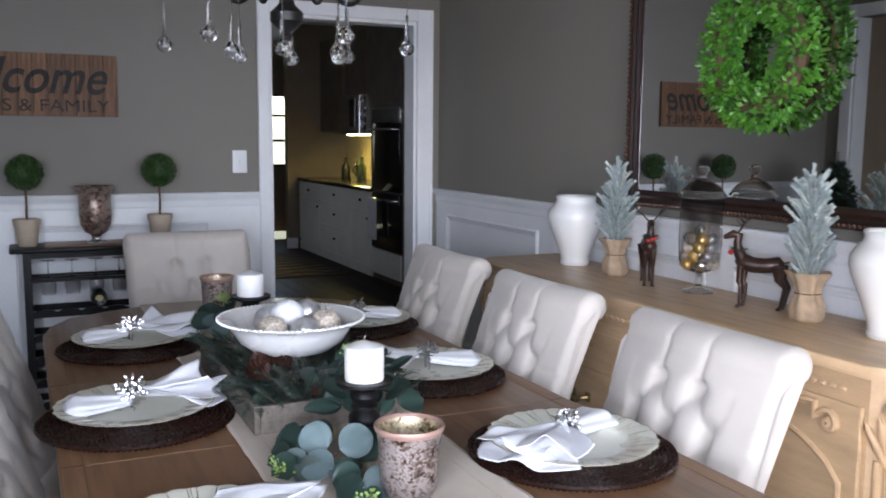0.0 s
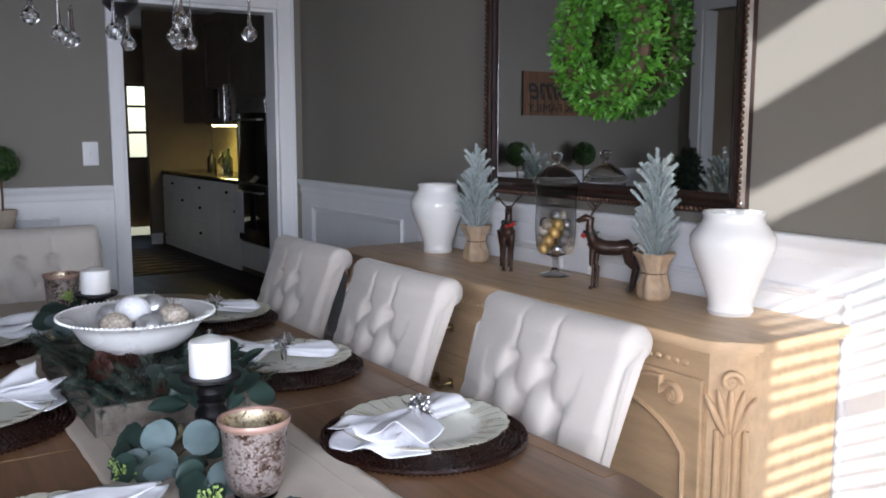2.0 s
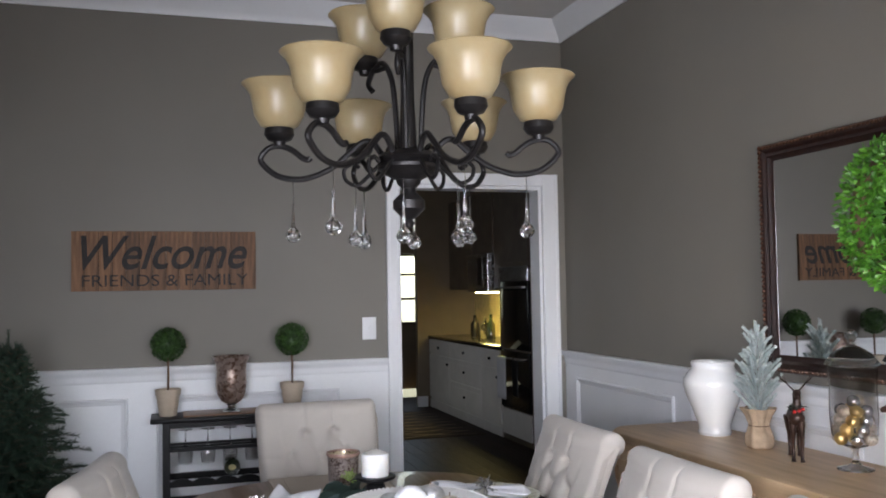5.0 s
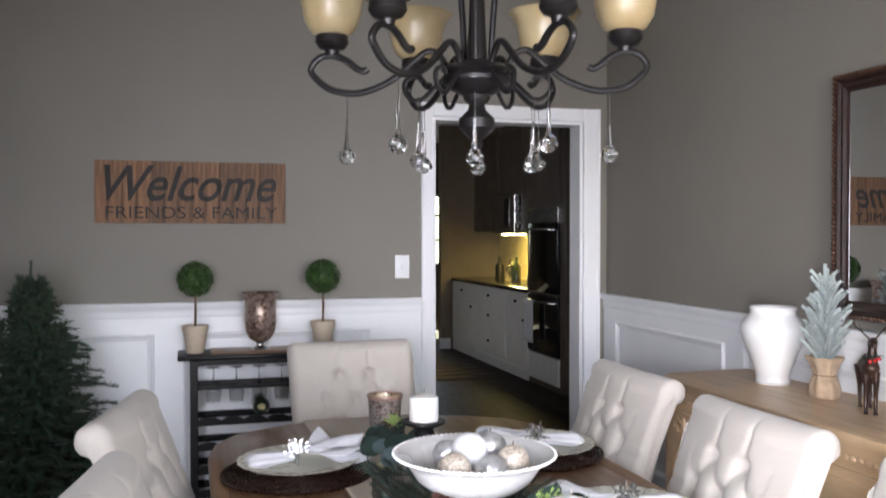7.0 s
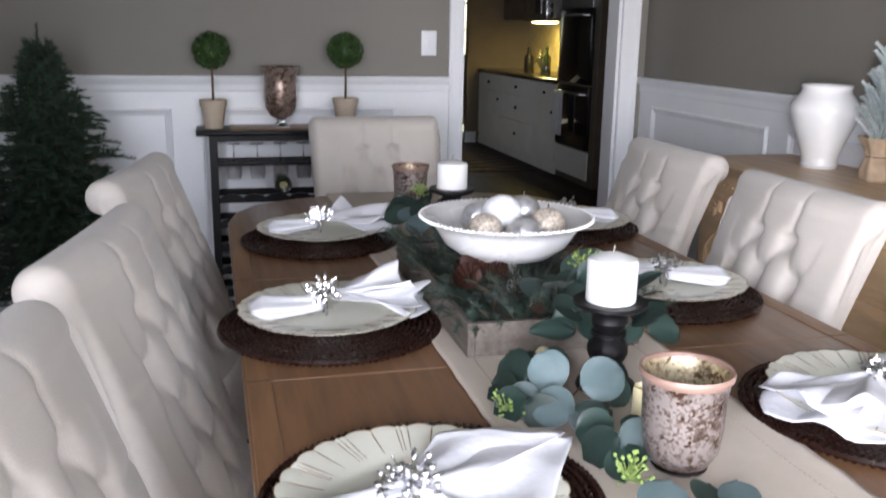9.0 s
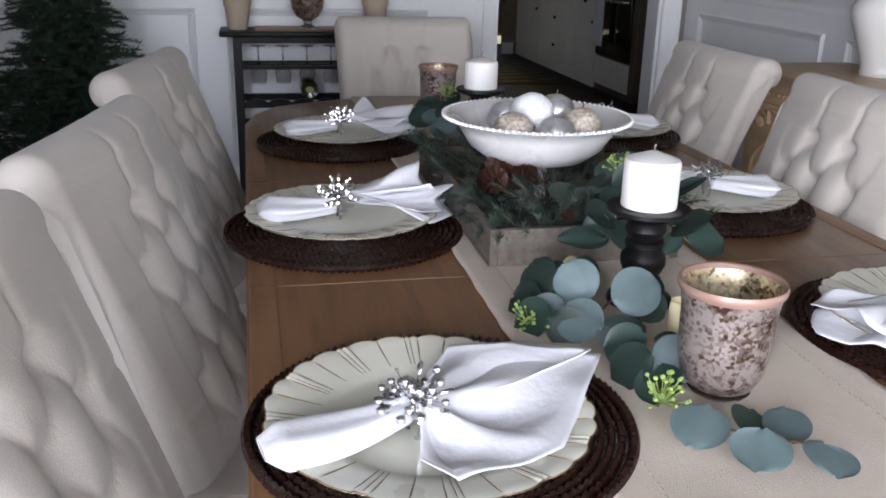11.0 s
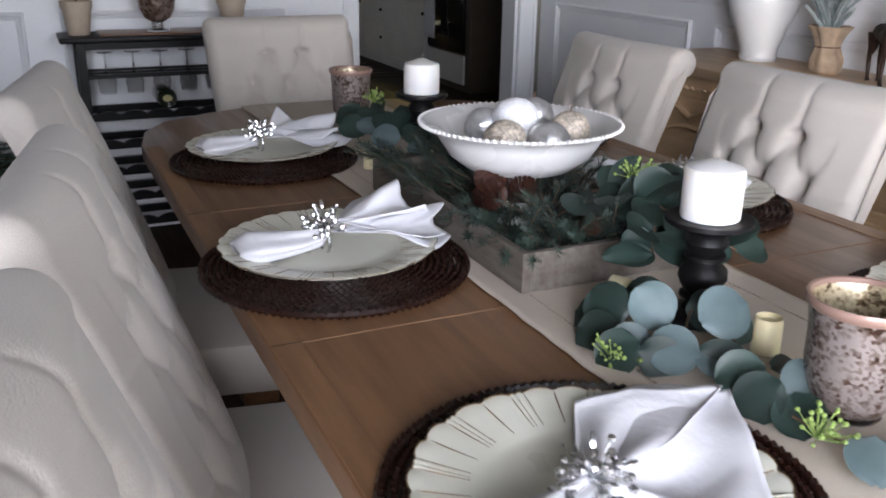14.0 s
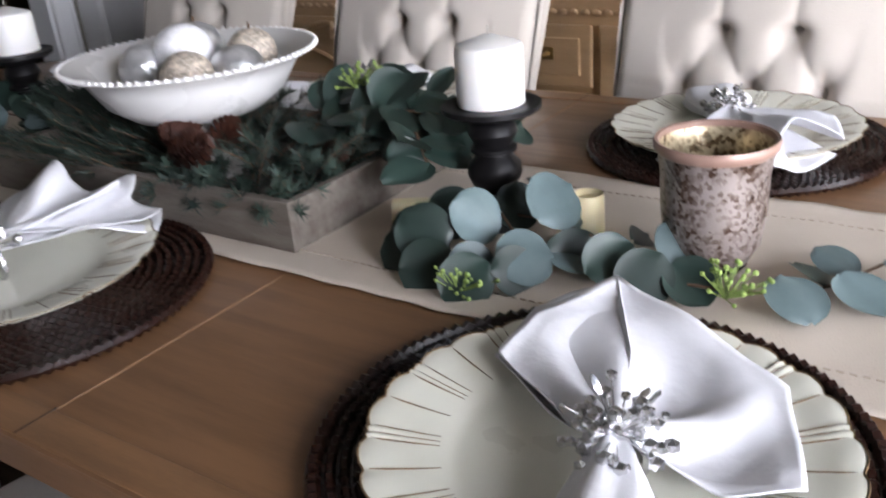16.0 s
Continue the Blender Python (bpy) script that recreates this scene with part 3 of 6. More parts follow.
def flat_napkin_bm(seed):
    """The same cloth laid flatter: a wide square end with straight hems, the other end gathered narrow."""
    folds = []
    for layer, (grow, base, ph) in enumerate(((1.0, 0.012, 0.4), (0.95, 0.016, 2.1))):
        rim = [(-0.03, -0.075), (-0.012, -0.120), (0.105, -0.105), (0.155, -0.055), (0.245, 0.045), (0.165, 0.105), (0.085, 0.115), (0.03, 0.06)]
        if layer:
            rim = [(0.03, 0.0), (0.12, 0.012), (0.245, 0.048), (0.165, 0.107), (0.085, 0.117), (0.03, 0.06)]
        n, k = 64, 26

        def sheet(i, j):
            f = i / (n - 1) * (len(rim) - 1)
            a = min(int(f), len(rim) - 2)
            ex, ey = [rim[a][c] + (rim[a + 1][c] - rim[a][c]) * (f - a) for c in (0, 1)]
            q = j / (k - 1)
            ang = math.atan2(ey, ex)
            pleat = math.sin(ang * (5.5 + 2 * layer) + ph) * 0.009 * math.sin(math.pi * min(1, q * 1.15)) + noise.noise((ex * 14 * q + seed, ey * 14 * q, layer * 3)) * 0.008 * q
            lift = base + 0.020 * math.exp(-((q / 0.35) ** 2)) + 0.016 * q * q * (0.4 + 0.6 * max(0, math.sin(ang * 1.6 + 0.5)))
            hem = 0.0012 * math.exp(-(((q - 0.93) / 0.014) ** 2))
            wav = 1 + 0.02 * noise.noise((f * 1.7, seed, layer))
            return (0.008 + ex * q * grow * wav, ey * q * grow * wav, max(0.010 + 0.008 * layer, lift + pleat) - hem)
        bm = bmesh.new()
        grid(bm, n, k, sheet)
        folds.append(("fanned_fold", bm))
    n, k = 44, 24

    def tail(i, j):
        a, q = 2 * math.pi * i / n, j / (k - 1)
        wy = 0.013 + 0.026 * math.sin(min(1, q * 1.2) * math.pi / 2) - 0.018 * max(0, q - 0.88) / 0.12
        hz = 0.013 + 0.003 * q - 0.012 * max(0, q - 0.88) / 0.12
        fold = 1 + 0.13 * math.sin(a * 6 + q * 2.2) * (1 - 0.4 * q)
        return (-0.004 - 0.150 * q, wy * math.cos(a) * fold - 0.010 * math.sin(q * 2.6), 0.028 - 0.008 * q + hz * math.sin(a) * fold)
    bm = bmesh.new()
    grid(bm, n, k, tail, wrap_u=True)
    return folds + [("gathered_end", bm)]


def burst_bm(seed):
    """Wire stems with beads."""
    rnd = random.Random(seed)
    bm, wires = bmesh.new(), bmesh.new()
    for q in range(60):
        az, el = rnd.uniform(0, 6.28), rnd.uniform(-0.25, 1.1)
        d = Vector((math.cos(az) * math.cos(el), math.sin(az) * math.cos(el), math.sin(el)))
        ln = rnd.uniform(0.012, 0.040)
        tip = d * ln
        tube(wires, [(0, 0, 0), tuple(tip)], 0.0006, 4)
        if q % 6:
            bmesh.ops.create_icosphere(bm, subdivisions=1, radius=rnd.uniform(0.0024, 0.0062), matrix=Matrix.Translation(tip))
        else:
            m = Matrix.Translation(tip) @ d.to_track_quat("X", "Z").to_matrix().to_4x4() @ Matrix.Diagonal((0.009, 0.0035, 0.0018, 1))
            bmesh.ops.create_icosphere(bm, subdivisions=1, radius=1, matrix=m)
    bmesh.ops.create_icosphere(bm, subdivisions=2, radius=0.008, matrix=Matrix.Translation((0, 0, 0.012)))
    return bm, wires


SEATS = [(1.682, 2.052, 12, 1), (1.664, 2.765, 4, 2), (1.735, 3.47, 10, 3), (2.425, 2.185, 205, 4), (2.405, 2.82, 172, 5), (2.45, 3.47, 170, 6)]
MATS = [(1.698, 2.07), (1.665, 2.735), (1.73, 3.43), (2.42, 2.18), (2.388, 2.805), (2.43, 3.46)]
pm = thing("placemat", pose(MATS[0][0], MATS[0][1], TT + 0.0015), "round dark brown woven rattan placemat", "placemat", "placemats")
tagged(part("weave", mat_mesh, RATTAN, pm), kind="stuff")
part("rim_coil", rim_bm, RATTAN, pm)
part("backing", back_bm, RATTAN, pm)
for x, y in MATS[1:]:
    copy_thing(pm, pose(x, y, TT + 0.0015, 0, 0, 40 * x))
PZ = TT + 0.0125
ch0 = thing("charger_plate", pose(SEATS[0][0], SEATS[0][1], PZ), "cream scalloped charger plate with antiqued brown edge lines", "plate", "charger plates")
part("plate", charger_bm, CERAMIC, ch0, angle=50)
part("edge_line", gilt_bm, GILT, ch0, "thin brown glaze lines")
for x, y, rz, k in SEATS[1:]:
    copy_thing(ch0, pose(x, y, PZ, 0, 0, 31 * k))
for x, y, rz, k in SEATS:
    nz = PZ + 0.003
    np_ = thing("napkin", pose(x - (0.022 if k == 1 else 0.005), y + (-0.02 if k == 1 else 0.005), nz, 0, 0, rz), "white cotton napkin fanned out of its ring", "napkin", "napkins")
    for nm, fb in (flat_napkin_bm(k) if k == 1 else napkin_bm(k)):
        sm = part(nm, fb, NAPKIN, np_, angle=180).modifiers.new("cloth", "SOLIDIFY")
        sm.thickness = 0.0012
    rg = thing("napkin_ring", pose(x - (0.022 if k == 1 else 0.005), y + (-0.02 if k == 1 else 0.005), nz + 0.030, 0, 0, rz), "silver beaded burst napkin ring", "napkin ring", "napkin rings")
    beads, wires = burst_bm(k)
    tagged(part("bead_burst", beads, SILVER, rg, m=pose(0, 0, 0.008)), kind="stuff")
    tagged(part("wire", wires, SILVER, rg, m=pose(0, 0, 0.008)), kind="stuff")
    bm = bmesh.new()
    tube(bm, [(0, 0.021 * math.cos(q), 0.021 * math.sin(q) - 0.012) for q in [2 * math.pi * i / 20 for i in range(20)]], 0.0025, 6, closed=True)
    part("band", bm, SILVER, rg)
# ---- centre of the table ----
GREYWOOD = mat("weathered grey wood", (0.155, 0.135, 0.115), 0.8, var=0.2, scale=10, bump=0.5, bscale=90, stretch=(6, 1, 6), color2=(0.09, 0.07, 0.055))
CANDLE = mat("white wax", (0.70, 0.69, 0.67), 0.55, var=0.02, subsurf=0.25)
CREAMWAX = mat("cream wax", (0.74, 0.66, 0.42), 0.55, var=0.05, subsurf=0.2)
WICK = mat("candle wick", (0.35, 0.32, 0.28), 0.9)
WHITEWARE = mat("white stoneware", (0.70, 0.69, 0.675), 0.28, var=0.03, coat=0.3)
bx = thing("wooden_box", pose(2.029, 2.815, TT + 0.004), "low rectangular weathered grey wooden tray box", "box")
BW, BL, BH = 0.16, 0.30, 0.062
for nme, a in (("side_board", (-BW, -BL, 0, -BW + 0.012, BL, BH)), ("side_board", (BW - 0.012, -BL, 0, BW, BL, BH)), ("end_board", (-BW + 0.0125, -BL, 0, BW - 0.0125, -BL + 0.012, BH - 0.001)), ("end_board", (-BW + 0.0125, BL - 0.012, 0, BW - 0.0125, BL, BH - 0.001)), ("bottom_board", (-BW + 0.0125, -BL + 0.0125, 0.001, BW - 0.0125, BL - 0.0125, 0.008))):
    part(nme, bm_box(*a, bevel=0.0015), GREYWOOD, bx, smooth=False)

NEEDLE = mat("blue-green spruce needles", (0.028, 0.050, 0.036), 0.65, var=0.3, scale=14, color2=(0.007, 0.015, 0.012))
TWIG = mat("brown twig", (0.12, 0.07, 0.04), 0.8, var=0.2)


def sprig(bm, wood, base, tip, rnd, needle=0.018, step=0.0035, width=0.0011, droop=0.0):
    """A twig with needles all round."""
    base, tip = Vector(base), Vector(tip)
    ax = (tip - base)
    ln = ax.length
    d = ax.normalized()
    s1 = d.orthogonal().normalized()
    s2 = d.cross(s1)
    tube(wood, [tuple(base), tuple(base.lerp(tip, 0.5) + Vector((0, 0, 0.05 * ln))), tuple(tip)], [0.0018, 0.0014, 0.0006], 4)
    n = int(ln / step)
    for i in range(n):
        f = i / n
        c = base.lerp(tip, f) + Vector((0, 0, 0.2 * ln * f * (1 - f)))
        for _ in range(3):
            a = rnd.uniform(0, 6.283)
            o = (s1 * math.cos(a) + s2 * math.sin(a))
            e = c + (o * 0.75 + d * 0.75) * needle * (1 - 0.35 * f) * rnd.uniform(0.8, 1.15)
            w = d.cross(o) * width
            vs = [bm.verts.new(c - w), bm.verts.new(c + w), bm.verts.new(e)]
            bm.faces.new(vs)


rnd = random.Random(5)
gr = thing("pine_greenery", pose(0, 0, 0), "dark green artificial pine sprigs heaped in the box", "greenery")
nb, wb = bmesh.new(), bmesh.new()
for q in range(250):
    x, y = rnd.uniform(1.91, 2.17), rnd.uniform(2.56, 3.14)
    a = rnd.uniform(0, 6.283)
    ln = rnd.uniform(0.07, 0.15)
    base = (x, y, TT + 0.03)
    out = Vector((x - 2.04, (y - 2.83) * 0.5, 0))
    tip = Vector((x, y, TT + 0.045)) + Vector((math.cos(a), math.sin(a), 0)) * ln * 0.55 + out * 0.75 + Vector((0, 0, rnd.uniform(0.0, 0.085) * (1 - 3.5 * abs(x - 2.04))))
    tip.x, tip.y = min(2.25, max(1.85, tip.x)), max(2.50, tip.y)
    sprig(nb, wb, base, tip, rnd, needle=0.027, step=0.0042, width=0.0012)
tagged(part("needles", nb, NEEDLE, gr, smooth=False), kind="stuff")
part("twig", wb, TWIG, gr)
CONE = mat("russet pine cone", (0.065, 0.021, 0.012), 0.55, var=0.3, scale=30)


def cone(p, rot, size):
    bm = bmesh.new()
    for i in range(70):
        f = i / 70
        a = i * 2.39996
        r = size * (0.42 * math.sin(math.pi * (0.12 + 0.82 * f)) + 0.04)
        z = size * (f - 0.5) * 1.1
        d = Vector((math.cos(a), math.sin(a), 0.35)).normalized()
        c = Vector((0, 0, z))
        t = Vector((-math.sin(a), math.cos(a), 0)) * size * 0.13
        e = c + d * r
        vs = [bm.verts.new(c - t * 0.5), bm.verts.new(c + t * 0.5), bm.verts.new(e + t), bm.verts.new(e + d * size * 0.06 + Vector((0, 0, size * 0.05))), bm.verts.new(e - t)]
        bm.faces.new(vs)
    lathe(bm, [(0.0, -size * 0.5), (size * 0.12, -size * 0.3), (size * 0.12, size * 0.3), (0.0, size * 0.5)], 8, cap=False)
    tagged(part("pine_cone", bm, CONE, None, m=pose(*p, *rot), smooth=False), "russet brown pine cone among the greenery", "pine cone", "pine cones")


cone((1.927, 2.738, TT + 0.085), (70, 0, 30), 0.055)
cone((1.964, 2.793, TT + 0.098), (80, 20, -40), 0.06)
cone((1.984, 2.733, TT + 0.088), (60, 0, 80), 0.05)
cone((2.014, 2.568, TT + 0.075), (80, 10, 10), 0.035)

# pedestal bowl and its ornaments
bw = thing("pedestal_bowl", pose(2.038, 2.832, TT + 0.012), "white stoneware footed bowl with a beaded rim", "bowl")
bm = bmesh.new()
lathe(bm, [(0.0, 0.0), (0.062, 0.0), (0.062, 0.006), (0.045, 0.02), (0.03, 0.05), (0.034, 0.078), (0.06, 0.084), (0.095, 0.093), (0.125, 0.115), (0.142, 0.142), (0.15, 0.155), (0.168, 0.163), (0.176, 0.168), (0.172, 0.172), (0.148, 0.165), (0.138, 0.157), (0.12, 0.125), (0.09, 0.102), (0.05, 0.094), (0.0, 0.092)], 64)
part("bowl", bm, WHITEWARE, bw, angle=60)
b0 = bmesh.new()
bmesh.ops.create_icosphere(b0, subdivisions=1, radius=0.0042)
bead = None
for i in range(92):
    a = 2 * math.pi * i / 92
    m = pose(0.1755 * math.cos(a), 0.1755 * math.sin(a), 0.1705)
    bead = part("rim_bead", b0, WHITEWARE, bw, m=m) if bead is None else (again(bead, bw, m) and bead)
GLITTER = mat("champagne glitter", (0.70, 0.61, 0.50), 0.4, 0.2, var=0.3, scale=140, bump=0.8, bscale=260)
WGLIT = mat("white glitter", (0.82, 0.82, 0.84), 0.5, 0.0, var=0.08, scale=160, bump=0.8, bscale=300)
FOIL = mat("silver foil", (0.78, 0.78, 0.79), 0.3, 0.75, var=0.2, scale=30, bump=0.7, bscale=60)
CAPM = mat("ornament cap metal", (0.7, 0.62, 0.45), 0.25, 1.0)
for x, y, z, r, mt, sq, lb in ((1.973, 2.767, 0.94, 0.036, GLITTER, 0.9, "champagne glitter ball ornament with facets"), (2.028, 2.832, 0.955, 0.041, WGLIT, 1.0, "white glitter ball ornament"), (2.088, 2.872, 0.952, 0.037, FOIL, 0.92, "silver foil apple ornament"), (2.048, 2.752, 0.937, 0.036, FOIL, 0.8, "crinkled silver foil ornament"), (2.108, 2.782, 0.942, 0.036, GLITTER, 0.95, "champagne glitter pear ornament"), (1.988, 2.872, 0.94, 0.034, FOIL, 1.0, "small silver ball ornament")):
    o = thing("ornament", pose(x, y, z - 0.006), lb, "ornament", "ornaments in the bowl")
    bm = bmesh.new()
    bmesh.ops.create_icosphere(bm, subdivisions=4, radius=r)
    for v in bm.verts:
        v.co *= 1 + (0.05 if mt is FOIL else 0.03) * noise.noise(v.co * 60 + Vector((x * 50, 0, 0)))
        v.co.z *= sq
    part("ball", bm, mt, o)
    if "pear" in lb or "apple" in lb:
        bm = bmesh.new()
        tube(bm, [(0, 0, r * sq - 0.004), (0.002, 0.001, r * sq + 0.008)], 0.0016, 6)
        part("stalk", bm, TWIG, o)


def pillar(x, y, h, top):
    o = thing("candle_holder", pose(x, y, TT + 0.005), "black turned wooden candlestick", "candle holder", "candle holders")
    H = h
    k = H / 0.1475
    foot = [(0.0, 0), (0.046, 0), (0.047, 0.004), (0.045, 0.010), (0.038, 0.014), (0.028, 0.018), (0.0, 0.018)]
    shaft = [(0.0, 0.0182), (0.024, 0.0182), (0.020, 0.026), (0.021, 0.031), (0.028, 0.034), (0.028, 0.038), (0.021, 0.041), (0.027, 0.050), (0.032, 0.062), (0.031, 0.074), (0.022, 0.084), (0.020, 0.088), (0.027, 0.091), (0.027, 0.096), (0.021, 0.099), (0.025, 0.106), (0.029, 0.114), (0.026, 0.124), (0.020, 0.129), (0.0, 0.129)]
    dish = [(0.0, 0.1292), (0.024, 0.1292), (0.034, 0.133), (0.051, 0.138), (0.057, 0.142), (0.057, 0.148), (0.052, 0.1485), (0.049, 0.1475), (0.0, 0.1475)]
    for nm, pr in (("base", foot), ("stem", shaft), ("dish", dish)):
        bm = bmesh.new()
        lathe(bm, [(r, z * k) for r, z in pr], 36)
        part(nm, bm, BLACKWOOD, o)
    z0 = TT + 0.005 + H + 0.0005
    c = thing("pillar_candle", pose(x, y, z0), "white unlit pillar candle on a black holder", "candle", "pillar candles")
    bm = bmesh.new()
    hh = top - z0
    lathe(bm, [(0.0, 0), (0.0375, 0), (0.0385, 0.002), (0.0385, hh - 0.015), (0.0365, hh - 0.011), (0.005, hh), (0.0, hh - 0.001)], 40)
    part("wax", bm, CANDLE, c)
    bm = bmesh.new()
    tube(bm, [(0, 0, hh - 0.002), (0.001, 0, hh + 0.006), (0.003, 0.001, hh + 0.009)], 0.0009, 5)
    part("wick", bm, WICK, c)


pillar(2.047, 2.35, 0.142, 0.99)
pillar(2.04, 3.265, 0.158, 1.002)


# mercury glass with a crackle of copper and silver
def mercury(name, dark, light, scale):
    m = bpy.data.materials.new(name)
    m.use_nodes = True
    n, l = m.node_tree.nodes, m.node_tree.links
    p = n["Principled BSDF"]
    tc = n.new("ShaderNodeTexCoord")
    v = n.new("ShaderNodeTexVoronoi")
    v.inputs["Scale"].default_value = scale
    nz = n.new("ShaderNodeTexNoise")
    nz.inputs["Scale"].default_value, nz.inputs["Detail"].default_value = scale * 0.16, 4
    l.new(tc.outputs["Object"], v.inputs["Vector"])
    l.new(tc.outputs["Object"], nz.inputs["Vector"])
    sep = n.new("ShaderNodeSeparateColor")
    l.new(v.outputs["Color"], sep.inputs[0])
    mul = n.new("ShaderNodeMath")
    mul.operation, mul.inputs[1].default_value = "MULTIPLY_ADD", 0.45
    l.new(sep.outputs[0], mul.inputs[0])
    l.new(nz.outputs["Fac"], mul.inputs[2])
    r = n.new("ShaderNodeValToRGB")
    e = r.color_ramp.elements
    e[0].position, e[0].color = 0.50, (*dark, 1)
    e[1].position, e[1].color = 0.80, (*light, 1)
    x = r.color_ramp.elements.new(0.66)
    x.color = (*[a * 0.45 + b * 0.55 for a, b in zip(dark, light)], 1)
    l.new(mul.outputs[0], r.inputs[0])
    l.new(r.outputs[0], p.inputs["Base Color"])
    p.inputs["Metallic"].default_value = 0.55
    mr = n.new("ShaderNodeMapRange")
    mr.inputs[3].default_value, mr.inputs[4].default_value = 0.12, 0.55
    l.new(nz.outputs["Fac"], mr.inputs[0])
    l.new(mr.outputs[0], p.inputs["Roughness"])
    b = n.new("ShaderNodeBump")
    b.inputs["Strength"].default_value, b.inputs["Distance"].default_value = 0.4, 0.002
    l.new(mul.outputs[0], b.inputs["Height"])
    l.new(b.outputs[0], p.inputs["Normal"])
    return m


MERC = mercury("rose mercury glass", (0.075, 0.042, 0.028), (0.33, 0.28, 0.26), 230)
MERCIN = mercury("gold mercury glass inside", (0.10, 0.065, 0.03), (0.50, 0.42, 0.28), 240)
ROSE = mat("rose copper rim", (0.31, 0.195, 0.155), 0.35, 0.1, var=0.1)
for x, y, rim, h, lb in ((2.03, 2.088, 0.0595, 0.134, "rose mercury glass hurricane votive with silver flecks"), (2.03, 3.70, 0.056, 0.152, "brown mercury glass hurricane votive")):
    o = thing("votive_holder", pose(x, y, TT + 0.005), lb, "candle holder", "mercury glass holders")
    s_ = rim / 0.063
    bm = bmesh.new()
    lathe(bm, [(0.0, 0.004), (0.030 * s_, 0.004), (0.040 * s_, 0.010), (0.050 * s_, 0.028), (0.0545 * s_, 0.06), (0.0555 * s_, 0.10), (0.0585 * s_, h - 0.012), (0.0605 * s_, h - 0.006)], 48, cap=False)
    part("glass", bm, MERC, o)
    bm = bmesh.new()
    lathe(bm, [(0.0585 * s_, h - 0.004), (0.056 * s_, h - 0.012), (0.053 * s_, 0.10), (0.052 * s_, 0.06), (0.047 * s_, 0.03), (0.036 * s_, 0.016), (0.0, 0.014)], 48, cap=False)
    part("inner_glass", bm, MERCIN, o, "gold flecked inside")
    bm = bmesh.new()
    lathe(bm, [(0.0585 * s_, h - 0.012), (0.0625 * s_, h - 0.008), (0.0635 * s_, h - 0.002), (0.062 * s_, h + 0.001), (0.0585 * s_, h), (0.0578 * s_, h - 0.008)], 48, cap=False)
    part("rim", bm, ROSE, o)
    bm = bmesh.new()
    lathe(bm, [(0.0, 0), (0.036 * s_, 0), (0.038 * s_, 0.003), (0.034 * s_, 0.006), (0.0, 0.006)], 36)
    part("foot", bm, CLEAR, o)
# flameless cream votives
for x, y, a in ((2.055, 2.235, 0), (1.925, 3.27, 0), (1.975, 2.45, 1)):
    bm = bmesh.new()
    lathe(bm, [(0.0, 0), (0.0175, 0), (0.018, 0.002), (0.0175, 0.04), (0.016, 0.046), (0.012, 0.04), (0.0, 0.038)], 24, m=pose(0, 0, 0.018, 90, 0, 30) if a else None)
    tagged(part("votive_candle", bm, CREAMWAX, None, m=pose(x, y, TT + 0.006)), "small cream wax votive candle", "candle", "cream votive candles")

# eucalyptus stems
LEAF = mat("silver dollar eucalyptus leaf", (0.085, 0.120, 0.124), 0.6, var=0.15, scale=26, color2=(0.055, 0.084, 0.083), randomise=0.3)
DLEAF = mat("dark green eucalyptus leaf", (0.016, 0.034, 0.027), 0.5, var=0.15, scale=20, randomise=0.3)
SEEDM = mat("yellow-green seed", (0.25, 0.35, 0.09), 0.6, var=0.2)


def leaf_mesh(w, l, fold, seed):
    bm = bmesh.new()
    rr = random.Random(seed)
    nu, nv = 9, 11

    def at(i, j):
        u, v = i / (nu - 1) * 2 - 1, j / (nv - 1)
        half = w * (max(0.02, 1 - (2 * v - 1) ** 2) ** 0.5 if w > 0.02 else math.sin(math.pi * (0.03 + 0.94 * v)) ** 0.7)
        x = u * half
        return (x, v * l, fold * abs(u) ** 1.5 * half + 0.05 * l * math.sin(v * 2.2 + seed) + 0.002 * math.sin(3 * u + seed))
    grid(bm, nu, nv, at)
    bmesh.ops.recalc_face_normals(bm, faces=bm.faces)
    me = bpy.data.meshes.new("leaf")
    bm.to_mesh(me)
    bm.free()
    me.shade_smooth()
    return me


DROUND = [leaf_mesh(0.026, 0.052, 0.2, q + 7) for q in range(4)]
for me in DROUND:
    me.materials.append(DLEAF)
ROUND = [leaf_mesh(0.0265, 0.050, 0.12, q) for q in range(4)]
LONG = [leaf_mesh(0.017, 0.060, 0.3, q) for q in range(4)]
for me in ROUND:
    me.materials.append(LEAF)
for me in LONG:
    me.materials.append(DLEAF)


